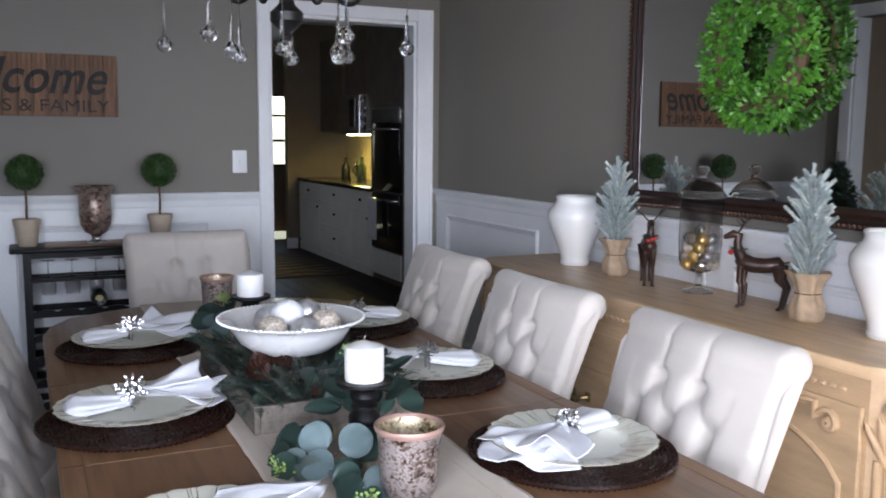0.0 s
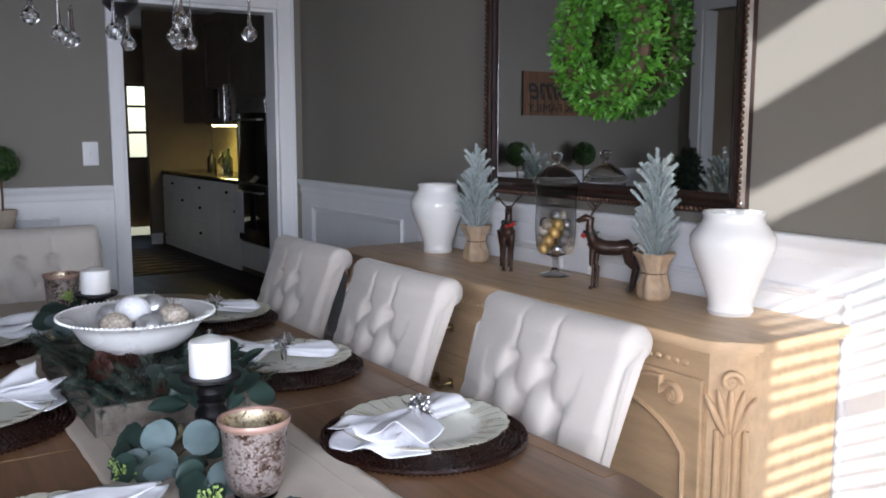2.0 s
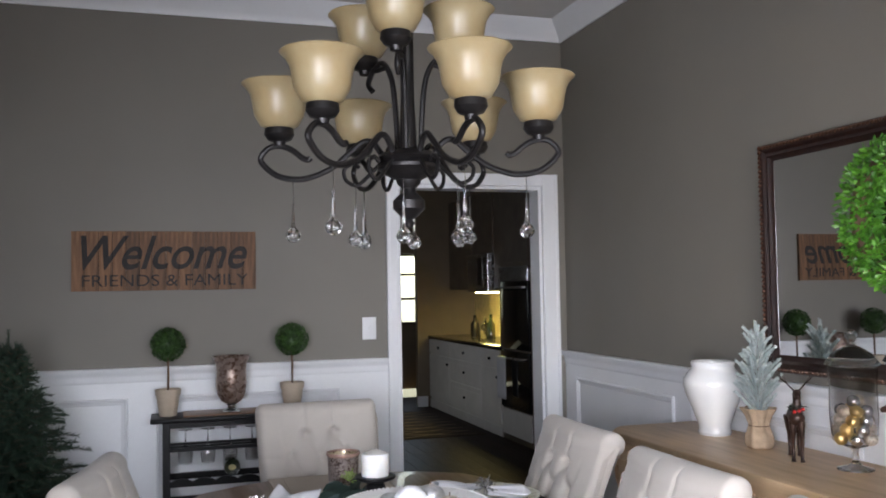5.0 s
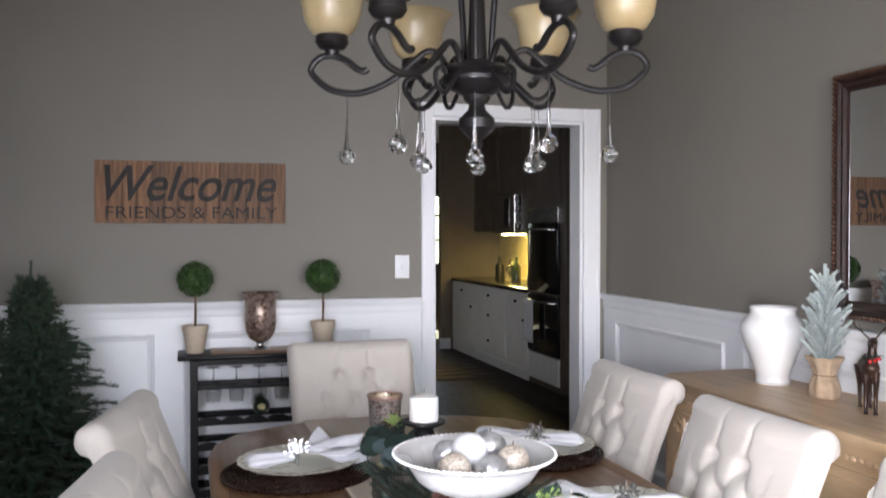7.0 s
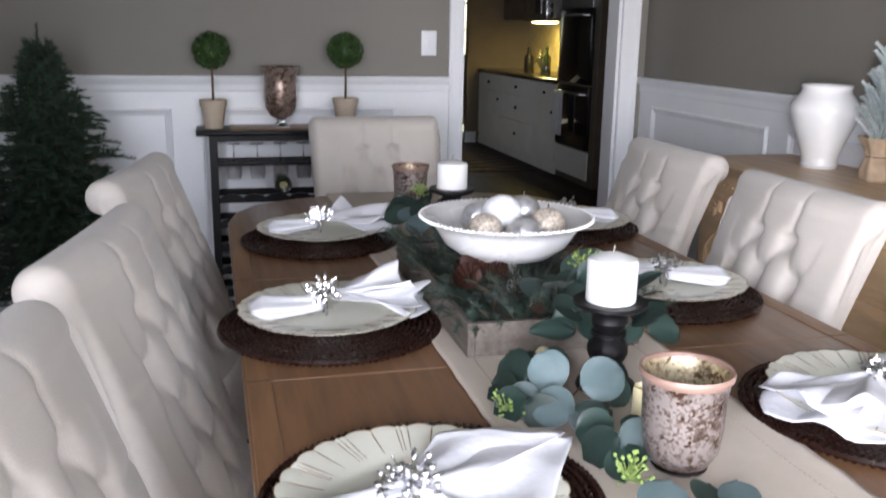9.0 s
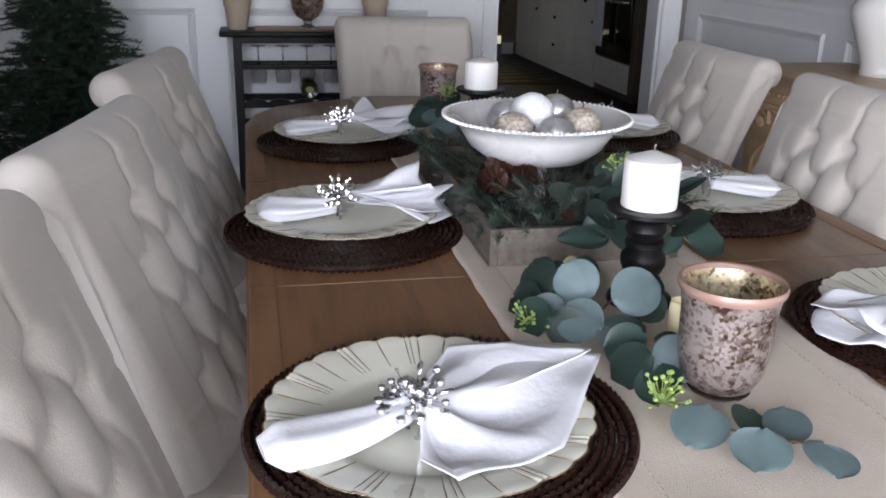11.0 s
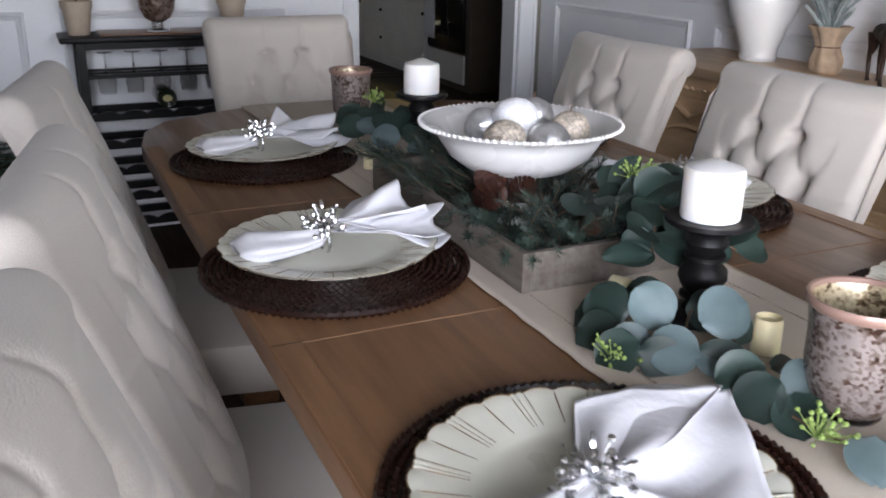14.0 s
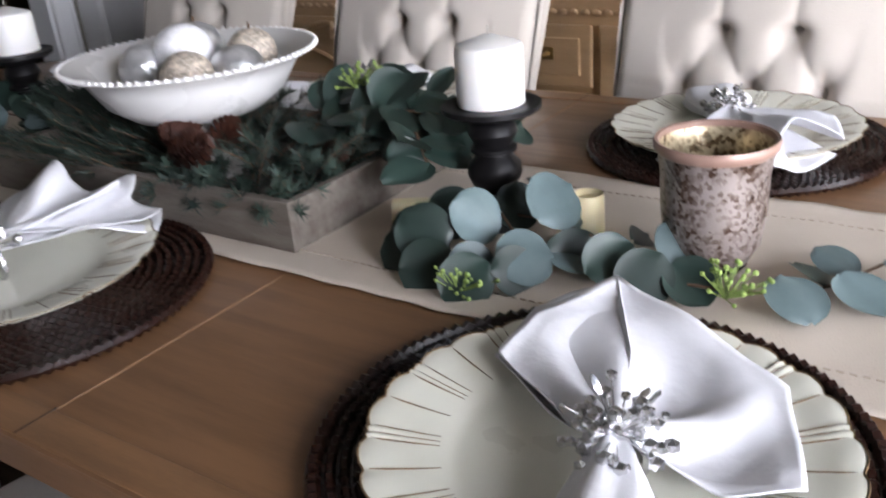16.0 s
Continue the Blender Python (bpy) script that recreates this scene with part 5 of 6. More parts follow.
# ---- mirror and wreath ----
MIRROR = bpy.data.materials.new("mirror silver")
MIRROR.use_nodes = True
mp_ = MIRROR.node_tree.nodes["Principled BSDF"]
mp_.inputs["Metallic"].default_value, mp_.inputs["Roughness"].default_value, mp_.inputs["Base Color"].default_value = 1.0, 0.01, (0.82, 0.83, 0.83, 1)
MAHOG = mat("dark mahogany frame", (0.026, 0.011, 0.008), 0.32, var=0.3, scale=30, bump=0.2, bscale=60, coat=0.3)
MY0, MY1, MZ0, MZ1 = 2.385, 3.625, 1.125, 1.975
MIRROR_YAW = 0.7
mir = thing("wall_mirror", pose(XR - 0.02, (MY0 + MY1) / 2, MZ0, 0, 0, -90 + MIRROR_YAW), "large rectangular mirror in a dark carved wooden frame", "mirror")
W2, H2, FW = (MY1 - MY0) / 2, MZ1 - MZ0, 0.065
part("glass", bm_box(-W2 + FW - 0.005, -0.012, FW - 0.005, W2 - FW + 0.005, -0.006, H2 - FW + 0.005), MIRROR, mir, smooth=False)
part("backing", bm_box(-W2 + 0.01, -0.0055, 0.01, W2 - 0.01, 0.004, H2 - 0.01), MAHOG, mir, smooth=False)
prof = [(0.0, 0.0), (0.0, 0.02), (0.012, 0.034), (0.024, 0.030), (0.034, 0.022), (0.046, 0.026), (0.056, 0.018), (FW, 0.013), (FW, 0.0)]
cs = [(-W2, 0, 1, 1), (W2, 0, -1, 1), (W2, H2, -1, -1), (-W2, H2, 1, -1)]
bm = bmesh.new()
grid(bm, 4, len(prof), lambda i, j: (cs[i][0] + cs[i][2] * prof[j][0], -prof[j][1], cs[i][1] + cs[i][3] * prof[j][0]), wrap_u=True)
part("frame", bm, MAHOG, mir, smooth=False)
GOLDB = mat("bronzed bead trim", (0.10, 0.045, 0.025), 0.35, 0.4, var=0.3, scale=60)
bm = bmesh.new()
for q in range(int(2 * W2 / 0.018)):
    for z in (0.012, H2 - 0.012):
        bmesh.ops.create_icosphere(bm, subdivisions=1, radius=0.008, matrix=Matrix.Translation((-W2 + 0.012 + 0.018 * q, -0.034, z)))
for q in range(int(H2 / 0.018)):
    for x in (-W2 + 0.012, W2 - 0.012):
        bmesh.ops.create_icosphere(bm, subdivisions=1, radius=0.008, matrix=Matrix.Translation((x, -0.034, 0.012 + 0.018 * q)))
tagged(part("beading", bm, GOLDB, mir, "row of bronzed carved beads"), kind="stuff")

BOXW = mat("bright green boxwood leaf", (0.10, 0.29, 0.022), 0.45, var=0.35, scale=22, color2=(0.02, 0.09, 0.008))
wr = thing("boxwood_wreath", pose(3.59, 2.915, 1.66, 0, 0, -90), "bright green boxwood wreath hung on the mirror", "wreath")
bm = bmesh.new()
rr = random.Random(12)
for q in range(4200):
    a, b = rr.uniform(0, 6.283), rr.uniform(0, 6.283)
    R0, r0 = 0.172, 0.064 * rr.uniform(0.55, 1.12)
    c = Vector(((R0 + r0 * math.cos(b)) * math.cos(a), -r0 * 0.75 * math.sin(b), (R0 + r0 * math.cos(b)) * math.sin(a)))
    if c.y > 0.035:
        continue
    n_ = Vector((math.cos(b) * math.cos(a), -math.sin(b), math.cos(b) * math.sin(a)))
    d = (n_ + Vector((rr.uniform(-1, 1), rr.uniform(-1, 1), rr.uniform(-1, 1))) * 0.9).normalized()
    sx = d.cross(n_ + Vector((0.01, 0.02, 0.03))).normalized()
    ln, w = rr.uniform(0.017, 0.030), rr.uniform(0.0055, 0.0085)
    up = sx.cross(d) * 0.002
    v = [bm.verts.new(c), bm.verts.new(c + d * ln * 0.5 + sx * w + up), bm.verts.new(c + d * ln), bm.verts.new(c + d * ln * 0.5 - sx * w + up)]
    bm.faces.new(v)
tagged(part("leaves", bm, BOXW, wr, smooth=False), kind="stuff")
bm = bmesh.new()
tube(bm, [(0.166 * math.cos(q * 0.1309), 0, 0.166 * math.sin(q * 0.1309)) for q in range(48)], 0.03, 8, closed=True)
part("base_ring", bm, TWIG, wr)

# ---- chandelier ----
IRON = mat("black wrought iron", (0.018, 0.016, 0.016), 0.38, 0.5, var=0.25, scale=30, bump=0.15)
SHADE = mat("amber alabaster glass", (0.30, 0.24, 0.135), 0.35, var=0.15, scale=9, color2=(0.26, 0.185, 0.088), subsurf=0.15)
CX, CY, CZ = 1.998, 2.695, 1.588
chd = thing("chandelier", pose(CX, CY, CZ), "black wrought iron chandelier with amber glass bell shades", "chandelier")
bm = bmesh.new()
lathe(bm, [(0.0, 0), (0.008, 0.002), (0.012, 0.012), (0.008, 0.02), (0.018, 0.026), (0.036, 0.044), (0.036, 0.062), (0.018, 0.080), (0.016, 0.09), (0.026, 0.1), (0.028, 0.108), (0.055, 0.122), (0.07, 0.134), (0.07, 0.142), (0.06, 0.15), (0.072, 0.158), (0.06, 0.168), (0.02, 0.18), (0.015, 0.30), (0.015, 0.58), (0.03, 0.6), (0.012, 0.62), (0.008, 0.66)], 32)
part("hub", bm, IRON, chd)
bm = bmesh.new()
top_z = ZC - CZ
for q in range(int((top_z - 0.68) / 0.028)):
    z = 0.67 + 0.028 * q
    a = q % 2 * math.pi / 2
    tube(bm, [(0.008 * math.cos(t) * math.cos(a), 0.008 * math.cos(t) * math.sin(a), z + 0.017 * math.sin(t)) for t in [i * 0.6283 for i in range(10)]], 0.0022, 5, closed=True)
tagged(part("chain", bm, IRON, chd), kind="stuff")
bm = bmesh.new()
lathe(bm, [(0.0, top_z - 0.05), (0.02, top_z - 0.045), (0.06, top_z - 0.015), (0.065, top_z - 0.001), (0.0, top_z - 0.001)], 28)
part("canopy", bm, IRON, chd)


def arm_pts(r, z_cup):
    return [(0.05, 0, 0.15), (0.075, 0, 0.19), (0.10, 0, 0.198), (0.13, 0, 0.175), (0.17, 0, 0.142), (0.215, 0, 0.122), (r - 0.04, 0, 0.116), (r + 0.005, 0, 0.125), (r + 0.038, 0, 0.152), (r + 0.042, 0, 0.170), (r + 0.022, 0, 0.190), (r - 0.005, 0, 0.192), (r - 0.03, 0, 0.182), (r - 0.05, 0, 0.166), (r - 0.064, 0, 0.160), (r - 0.072, 0, 0.165)]


AR = 0.292
shade_prof = [(0.026, 0.0), (0.042, 0.006), (0.056, 0.03), (0.060, 0.055), (0.064, 0.075), (0.074, 0.092), (0.084, 0.101), (0.082, 0.1035), (0.071, 0.095), (0.061, 0.077), (0.057, 0.055), (0.053, 0.032), (0.040, 0.01), (0.0, 0.006)]


def shade_at(parent, m):
    bm = bmesh.new()
    lathe(bm, [(0.0, 0.0), (0.012, 0.002), (0.014, 0.012), (0.026, 0.016), (0.034, 0.028), (0.032, 0.042), (0.024, 0.046), (0.0, 0.046)], 24)
    c = part("cup", bm, IRON, parent, m=m)
    bm = bmesh.new()
    lathe(bm, shade_prof, 36, cap=False)
    part("shade", bm, SHADE, c, "amber alabaster glass bell shade", m=pose(0, 0, 0.042), angle=80)
    return c


for q in range(6):
    ang = 90 - (50 + 60 * q)
    R = pose(0, 0, 0, 0, 0, ang)
    bm = bmesh.new()
    tube(bm, smooth_pts(arm_pts(AR, 0.21)), 0.0068, 8)
    arm = part("arm", bm, IRON, chd, "scrolled iron arm", m=R)
    bm = bmesh.new()
    tube(bm, smooth_pts([(0.06, 0, 0.15), (0.085, 0, 0.125), (0.115, 0, 0.10), (0.14, 0, 0.11), (0.145, 0, 0.135), (0.125, 0, 0.148), (0.11, 0, 0.138)]), 0.005, 6)
    part("scroll", bm, IRON, chd, m=R)
    shade_at(chd, R @ pose(AR, 0, 0.190))
for q in range(3):
    ang = 90 - (205 + 120 * q)
    R = pose(0, 0, 0, 0, 0, ang)
    bm = bmesh.new()
    tube(bm, smooth_pts([(0.03, 0, 0.17), (0.035, 0, 0.26), (0.045, 0, 0.34), (0.07, 0, 0.385), (0.1, 0, 0.375), (0.118, 0, 0.345), (0.105, 0, 0.325)]), 0.0065, 8)
    tube(bm, smooth_pts([(0.06, 0, 0.375), (0.10, 0, 0.372), (0.125, 0, 0.385)]), 0.006, 8)
    part("upper_arm", bm, IRON, chd, m=R)
    shade_at(chd, R @ pose(0.13, 0, 0.365))
# crystal drops
bm = bmesh.new()
lathe(bm, [(0.0, 0.0), (0.010, 0.003), (0.0165, 0.011), (0.0175, 0.018), (0.013, 0.027), (0.006, 0.034), (0.004, 0.045), (0.0025, 0.075), (0.0035, 0.088), (0.0, 0.092)], 10, cap=False)
drop0 = None
wire = bmesh.new()
tube(wire, [(0, 0, 0.086), (0.001, 0, 0.1), (0, 0, 0.140)], 0.0009, 4)
wire0 = None
for q in range(12):
    ang = radians(90 - (50 + 30 * q))
    r = AR - 0.03 if q % 2 == 0 else 0.128
    z = (0.115 if q % 2 == 0 else 0.10) - 0.142
    m = pose(r * math.cos(ang), r * math.sin(ang), z)
    if drop0 is None:
        drop0 = part("crystal_drop", bm, CLEAR, chd, "clear crystal teardrop", m=m, smooth=False)
        wire0 = part("wire", wire, SILVER, drop0)
    else:
        d = again(drop0, chd, m)
        again(wire0, d, pose(0, 0, 0))

# ---- wine rack ----
RX, RY, RT = 1.395, 5.19, 0.862
rk = thing("wine_rack", pose(0, 0, 0), "black wooden wine rack table with a brown inset top", "wine rack")
part("top", bm_box(RX, RY, RT - 0.022, RX + 0.80, YF - 0.045, RT, 0.006), BLACKWOOD, rk)
part("top_inset", bm_box(RX + 0.15, RY + 0.03, RT + 0.0005, RX + 0.70, YF - 0.06, RT + 0.006, 0.002), mat("brown wood inset", (0.24, 0.12, 0.055), 0.4, var=0.15, stretch=(1, 10, 1)), rk, "brown wooden board")
post0 = None
for x in (RX + 0.055, RX + 0.715):
    for y in (RY + 0.025, YF - 0.09):
        m = pose(x, y, 0)
        if post0 is None:
            post0 = part("post", bm_box(0, 0, 0, 0.035, 0.035, RT - 0.0225, 0.003), BLACKWOOD, rk, m=m, smooth=False)
        else:
            again(post0, rk, m)


def scallop(z, name):
    bm = bmesh.new()
    n = 60
    x0, x1 = RX + 0.09, RX + 0.715
    pts = [(x0 + (x1 - x0) * i / n, z + 0.016 * abs(math.sin(math.pi * 6 * i / n)) ** 0.8) for i in range(n + 1)]
    grid(bm, n + 1, 4, lambda i, j: (pts[i][0], RY + 0.03 + (0.018 if j in (1, 2) else 0), (pts[i][1] if j in (0, 1) else z - 0.022)), wrap_v=True)
    part(name, bm, BLACKWOOD, rk)


for z in (0.555, 0.44, 0.33, 0.22, 0.11):
    scallop(z, "bottle_rail")
    bm = bm_box(RX + 0.09, YF - 0.08, z - 0.02, RX + 0.715, YF - 0.062, z + 0.01)
    part("back_rail", bm, BLACKWOOD, rk, smooth=False)
for y in (RY + 0.03, RY + 0.11, RY + 0.19):
    part("stemware_rail", bm_box(RX + 0.09, y, 0.70, RX + 0.715, y + 0.02, 0.716), BLACKWOOD, rk, smooth=False)
for z in (0.675,):
    part("front_rail", bm_box(RX + 0.09, RY + 0.028, RT - 0.05, RX + 0.715, RY + 0.045, RT - 0.0225), BLACKWOOD, rk, smooth=False)
gl = None
for x in (RX + 0.16, RX + 0.265, RX + 0.37, RX + 0.475, RX + 0.58):
    m = pose(x, RY + 0.075, 0.80, 180, 0, 0)
    if gl is None:
        gl = thing("wine_glass", m, "clear stemmed wine glass hanging upside down", "glass", "hanging wine glasses")
        bm = bmesh.new()
        lathe(bm, [(0.0, 0.0), (0.032, 0.001), (0.032, 0.003), (0.004, 0.008), (0.003, 0.07), (0.006, 0.078), (0.028, 0.095), (0.036, 0.12), (0.030, 0.165), (0.0285, 0.165), (0.034, 0.12), (0.026, 0.098), (0.0, 0.084)], 24, cap=False)
        part("bowl_and_stem", bm, CLEAR, gl)
    else:
        copy_thing(gl, m)
BOT = mat("dark green bottle glass", (0.015, 0.022, 0.012), 0.1, var=0.1, coat=0.5)
LAB = mat("gold paper seal", (0.5, 0.42, 0.2), 0.5, var=0.15)
bt = thing("wine_bottle", pose(RX + 0.375, RY + 0.005, 0.615, -90, 0, 0), "dark green wine bottle lying in the rack", "bottle")
bm = bmesh.new()
lathe(bm, [(0.0, 0.006), (0.036, 0.0), (0.0385, 0.006), (0.0385, 0.16), (0.03, 0.19), (0.015, 0.21), (0.014, 0.255), (0.0, 0.256)], 28)
part("bottle", bm, BOT, bt)
bm = bmesh.new()
lathe(bm, [(0.0, -0.001), (0.018, -0.001), (0.018, 0.002), (0.0, 0.002)], 20, m=Matrix.Diagonal((1, 0.75, 1, 1)))
part("seal", bm, LAB, bt, "pale gold oval seal")

# topiaries and a footed hurricane on the rack
POT = mat("tan clay pot", (0.52, 0.43, 0.33), 0.75, var=0.08, scale=14, bump=0.15)
TOPI = mat("dark topiary leaf", (0.034, 0.085, 0.012), 0.55, var=0.35, scale=40, color2=(0.010, 0.030, 0.005))
for x, k in ((1.475, 1), (2.075, 2)):
    o = thing("topiary", pose(x, 5.315, RT + 0.0065 if x > 1.6 else RT), "small ball topiary in a tan clay pot", "topiary", "ball topiaries")
    bm = bmesh.new()
    lathe(bm, [(0.0, 0), (0.038, 0), (0.041, 0.004), (0.055, 0.10), (0.059, 0.10), (0.061, 0.128), (0.055, 0.130), (0.05, 0.118), (0.0, 0.116)], 32)
    part("pot", bm, POT, o)
    bm = bmesh.new()
    tube(bm, [(0, 0, 0.11), (0.002, 0, 0.2), (0, 0.001, 0.29)], 0.0055, 8)
    part("trunk", bm, TWIG, o)
    bm = bmesh.new()
    rr = random.Random(k)
    for q in range(1500):
        d = Vector((rr.gauss(0, 1), rr.gauss(0, 1), rr.gauss(0, 1))).normalized()
        c = d * 0.078 * rr.uniform(0.86, 1.0)
        t = (d + Vector((rr.uniform(-1, 1), rr.uniform(-1, 1), rr.uniform(-1, 1))) * 0.8).normalized()
        sx = t.cross(d + Vector((0.01, 0.02, 0))).normalized() * 0.0035
        bm.faces.new([bm.verts.new(c), bm.verts.new(c + t * 0.006 + sx), bm.verts.new(c + t * 0.013), bm.verts.new(c + t * 0.006 - sx)])
    bmesh.ops.create_icosphere(bm, subdivisions=3, radius=0.066)
    part("leaf_ball", bm, TOPI, o, m=pose(0, 0, 0.345), smooth=False)
hv = thing("hurricane_vase", pose(1.775, 5.315, RT + 0.0065), "brown mercury glass hurricane vase with a flared rim", "vase")
bm = bmesh.new()
lathe(bm, [(0.03, 0.04), (0.05, 0.052), (0.068, 0.085), (0.075, 0.13), (0.073, 0.19), (0.074, 0.23), (0.088, 0.262), (0.092, 0.272), (0.086, 0.268), (0.07, 0.23), (0.068, 0.19), (0.07, 0.13), (0.05, 0.07), (0.0, 0.06)], 44, cap=False)
part("glass", bm, mercury("brown mercury glass", (0.13, 0.075, 0.05), (0.36, 0.28, 0.24), 60), hv)
bm = bmesh.new()
lathe(bm, [(0.0, 0), (0.045, 0), (0.045, 0.006), (0.02, 0.015), (0.018, 0.03), (0.031, 0.042), (0.0, 0.042)], 32)
part("foot", bm, CLEAR, hv)

# ---- sign ----
sg = thing("wooden_sign", pose(1.022, YF - 0.02, 1.472), "brown plank wall sign with black welcome lettering", "sign")
PLANK = mat("stained sign planks", (0.22, 0.105, 0.045), 0.6, var=0.3, scale=5, bump=0.2, bscale=50, stretch=(14, 14, 1), randomise=0.3)
SW, SH = 0.89, 0.297
pl0 = None
npl = 14
for q in range(npl):
    m = pose(SW / npl * (q + 0.5), 0, 0)
    if pl0 is None:
        pl0 = part("plank", bm_box(-SW / npl / 2 + 0.0008, 0, 0, SW / npl / 2 - 0.0008, 0.018, SH, 0.0012), PLANK, sg, m=m, smooth=False)
    else:
        again(pl0, sg, m)
INK = mat("faded black lettering", (0.022, 0.018, 0.016), 0.7, var=0.2, scale=20)


def words(text, w, h, m, parent, shear=0.0, fat=0.0):
    cu = bpy.data.curves.new("lettering", "FONT")
    cu.body, cu.size, cu.shear, cu.offset, cu.extrude = text, 1.0, shear, fat, 0.002
    tmp = bpy.data.objects.new("lettering", cu)
    scene.collection.objects.link(tmp)
    dg = bpy.context.evaluated_depsgraph_get()
    me = bpy.data.meshes.new_from_object(tmp.evaluated_get(dg))
    bpy.data.objects.remove(tmp)
    xs_ = [v.co.x for v in me.vertices]
    ys_ = [v.co.y for v in me.vertices]
    for v in me.vertices:
        v.co.x = (v.co.x - min(xs_)) / (max(xs_) - min(xs_)) * w
        v.co.y = (v.co.y - min(ys_)) / (max(ys_) - min(ys_)) * h
        v.co.z *= 0.5
    whole = bmesh.new()
    whole.from_mesh(me)
    left = set(whole.verts)
    while left:
        glyph, todo = set(), [left.pop()]
        while todo:
            v = todo.pop()
            glyph.add(v)
            for e in v.link_edges:
                w_ = e.other_vert(v)
                if w_ in left:
                    left.discard(w_)
                    todo.append(w_)
        bm = bmesh.new()
        made = {v: bm.verts.new(v.co) for v in glyph}
        for f in {f for v in glyph for f in v.link_faces}:
            bm.faces.new([made[v] for v in f.verts])
        part("letter", bm, INK, parent, smooth=False, m=m)
    whole.free()


words("Welcome", 0.80, 0.17, pose(0.045, -0.0015, 0.105, 90, 0, 0), sg, 0.35, 0.012)
words("FRIENDS & FAMILY", 0.80, 0.058, pose(0.05, -0.0015, 0.022, 90, 0, 0), sg, 0.0, 0.0)

# ---- Christmas tree in the corner ----
PINE = mat("dark green fir needles", (0.030, 0.060, 0.034), 0.7, var=0.3, scale=10, color2=(0.012, 0.028, 0.018))
xt = thing("christmas_tree", pose(0.83, 4.93, 0), "bare dark green artificial Christmas tree", "tree")
rr = random.Random(21)
bm, wb = bmesh.new(), bmesh.new()
TH = 1.31
for q in range(340):
    f = (q / 340) ** 0.85
    z = 0.2 + (TH - 0.28) * f
    a = q * 2.39996
    ln = (0.56 * (1 - f) + 0.06) * rr.uniform(0.42, 1.18)
    d = Vector((math.cos(a), math.sin(a), 0))
    tip = d * ln + Vector((0, 0, z + 0.04 * ln - 0.02))
    sprig(bm, wb, (0, 0, z), tip, rr, needle=0.034, step=0.0055, width=0.0028)
    for sgn in (-1, 1):
        mid_ = d * ln * 0.55 + Vector((0, 0, z))
        e = mid_ + (d * 0.6 + Vector((-d.y, d.x, 0)) * sgn * 0.7) * ln * 0.38 + Vector((0, 0, 0.02))
        sprig(bm, wb, mid_, e, rr, needle=0.034, step=0.006, width=0.0028)
sprig(bm, wb, (0, 0, TH - 0.16), (0, 0, TH), rr, needle=0.028, step=0.004, width=0.002)
tagged(part("needles", bm, PINE, xt, smooth=False), kind="stuff")
part("branchwork", wb, TWIG, xt)
bm = bmesh.new()
lathe(bm, [(0.16, 0.0), (0.16, 0.012), (0.025, 0.03), (0.022, 0.25), (0.008, TH - 0.1)], 16)
part("trunk", bm, BROWN, xt)
# ---- kitchen ----
KPAINT = mat("beige kitchen paint", (0.20, 0.16, 0.115), 0.7, var=0.04)
CAB = mat("grey-white cabinet paint", (0.74, 0.72, 0.69), 0.45, var=0.04)
DARKCAB = mat("dark upper cabinet", (0.10, 0.075, 0.055), 0.5, var=0.1)
GRANITE = mat("dark speckled granite", (0.03, 0.028, 0.025), 0.15, var=0.4, scale=90)
STEEL = mat("brushed stainless steel", (0.55, 0.55, 0.55), 0.25, 1.0, var=0.1, scale=20, stretch=(1, 20, 1))
OVENG = mat("black oven glass", (0.01, 0.01, 0.011), 0.06, var=0.1, coat=0.5)
TILE = mat("yellow-beige backsplash", (0.55, 0.45, 0.25), 0.35, var=0.1, scale=14)
KX = 4.60
struct("kitchen_wall_east", bm_box(5.22, YF + 0.12, 0, 5.32, 13.6, ZC), KPAINT, "beige kitchen wall", False)
struct("kitchen_wall_corner", bm_box(XR + 0.12, YF + 0.12, 0, 5.22, YF + 0.22, ZC), KPAINT, "beige kitchen wall", False)
bm = bm_box(1.9, YF + 0.12, 0, 2.0, 9.5, ZC)
box(bm, 1.9, 10.7, 0, 2.0, 13.6, ZC)
box(bm, 1.9, 9.5, 0, 2.0, 10.7, 0.95)
box(bm, 1.9, 9.5, 2.05, 2.0, 10.7, ZC)
struct("kitchen_wall_west", bm, KPAINT, "beige kitchen wall with a side window", False)
kv = new("window_side")
tagged(kv, "white framed kitchen side window", "window", kind="structure")
bm = bm_box(2.0, 9.42, 0.87, 2.02, 9.5, 2.13)
box(bm, 2.0, 10.7, 0.87, 2.02, 10.78, 2.13)
box(bm, 2.0, 9.5, 2.05, 2.02, 10.7, 2.13)
box(bm, 2.0, 9.5, 0.87, 2.02, 10.7, 0.95)
part("window_frame", bm, WHITE, kv, smooth=False)
# Unseen blind, added to keep sun off the kitchen floor.
part("closed_blind", bm_box(1.94, 9.5, 0.95, 1.955, 10.7, 2.05), WHITE, kv, "unseen white blind added to shut the sun out", smooth=False)
KW = (4.25, 5.15, 0.95, 2.0)
bm = bm_box(1.9, 13.5, 0, KW[0], 13.6, ZC)
box(bm, KW[1], 13.5, 0, 5.32, 13.6, ZC)
box(bm, KW[0], 13.5, 0, KW[1], 13.6, KW[2])
box(bm, KW[0], 13.5, KW[3], KW[1], 13.6, ZC)
struct("kitchen_wall_north", bm, KPAINT, "beige kitchen wall with a window", False)
struct("kitchen_ceiling", bm_box(1.9, YF + 0.12, ZC - 0.25, 5.32, 13.6, ZC - 0.15), CEIL, "off-white kitchen ceiling", False)
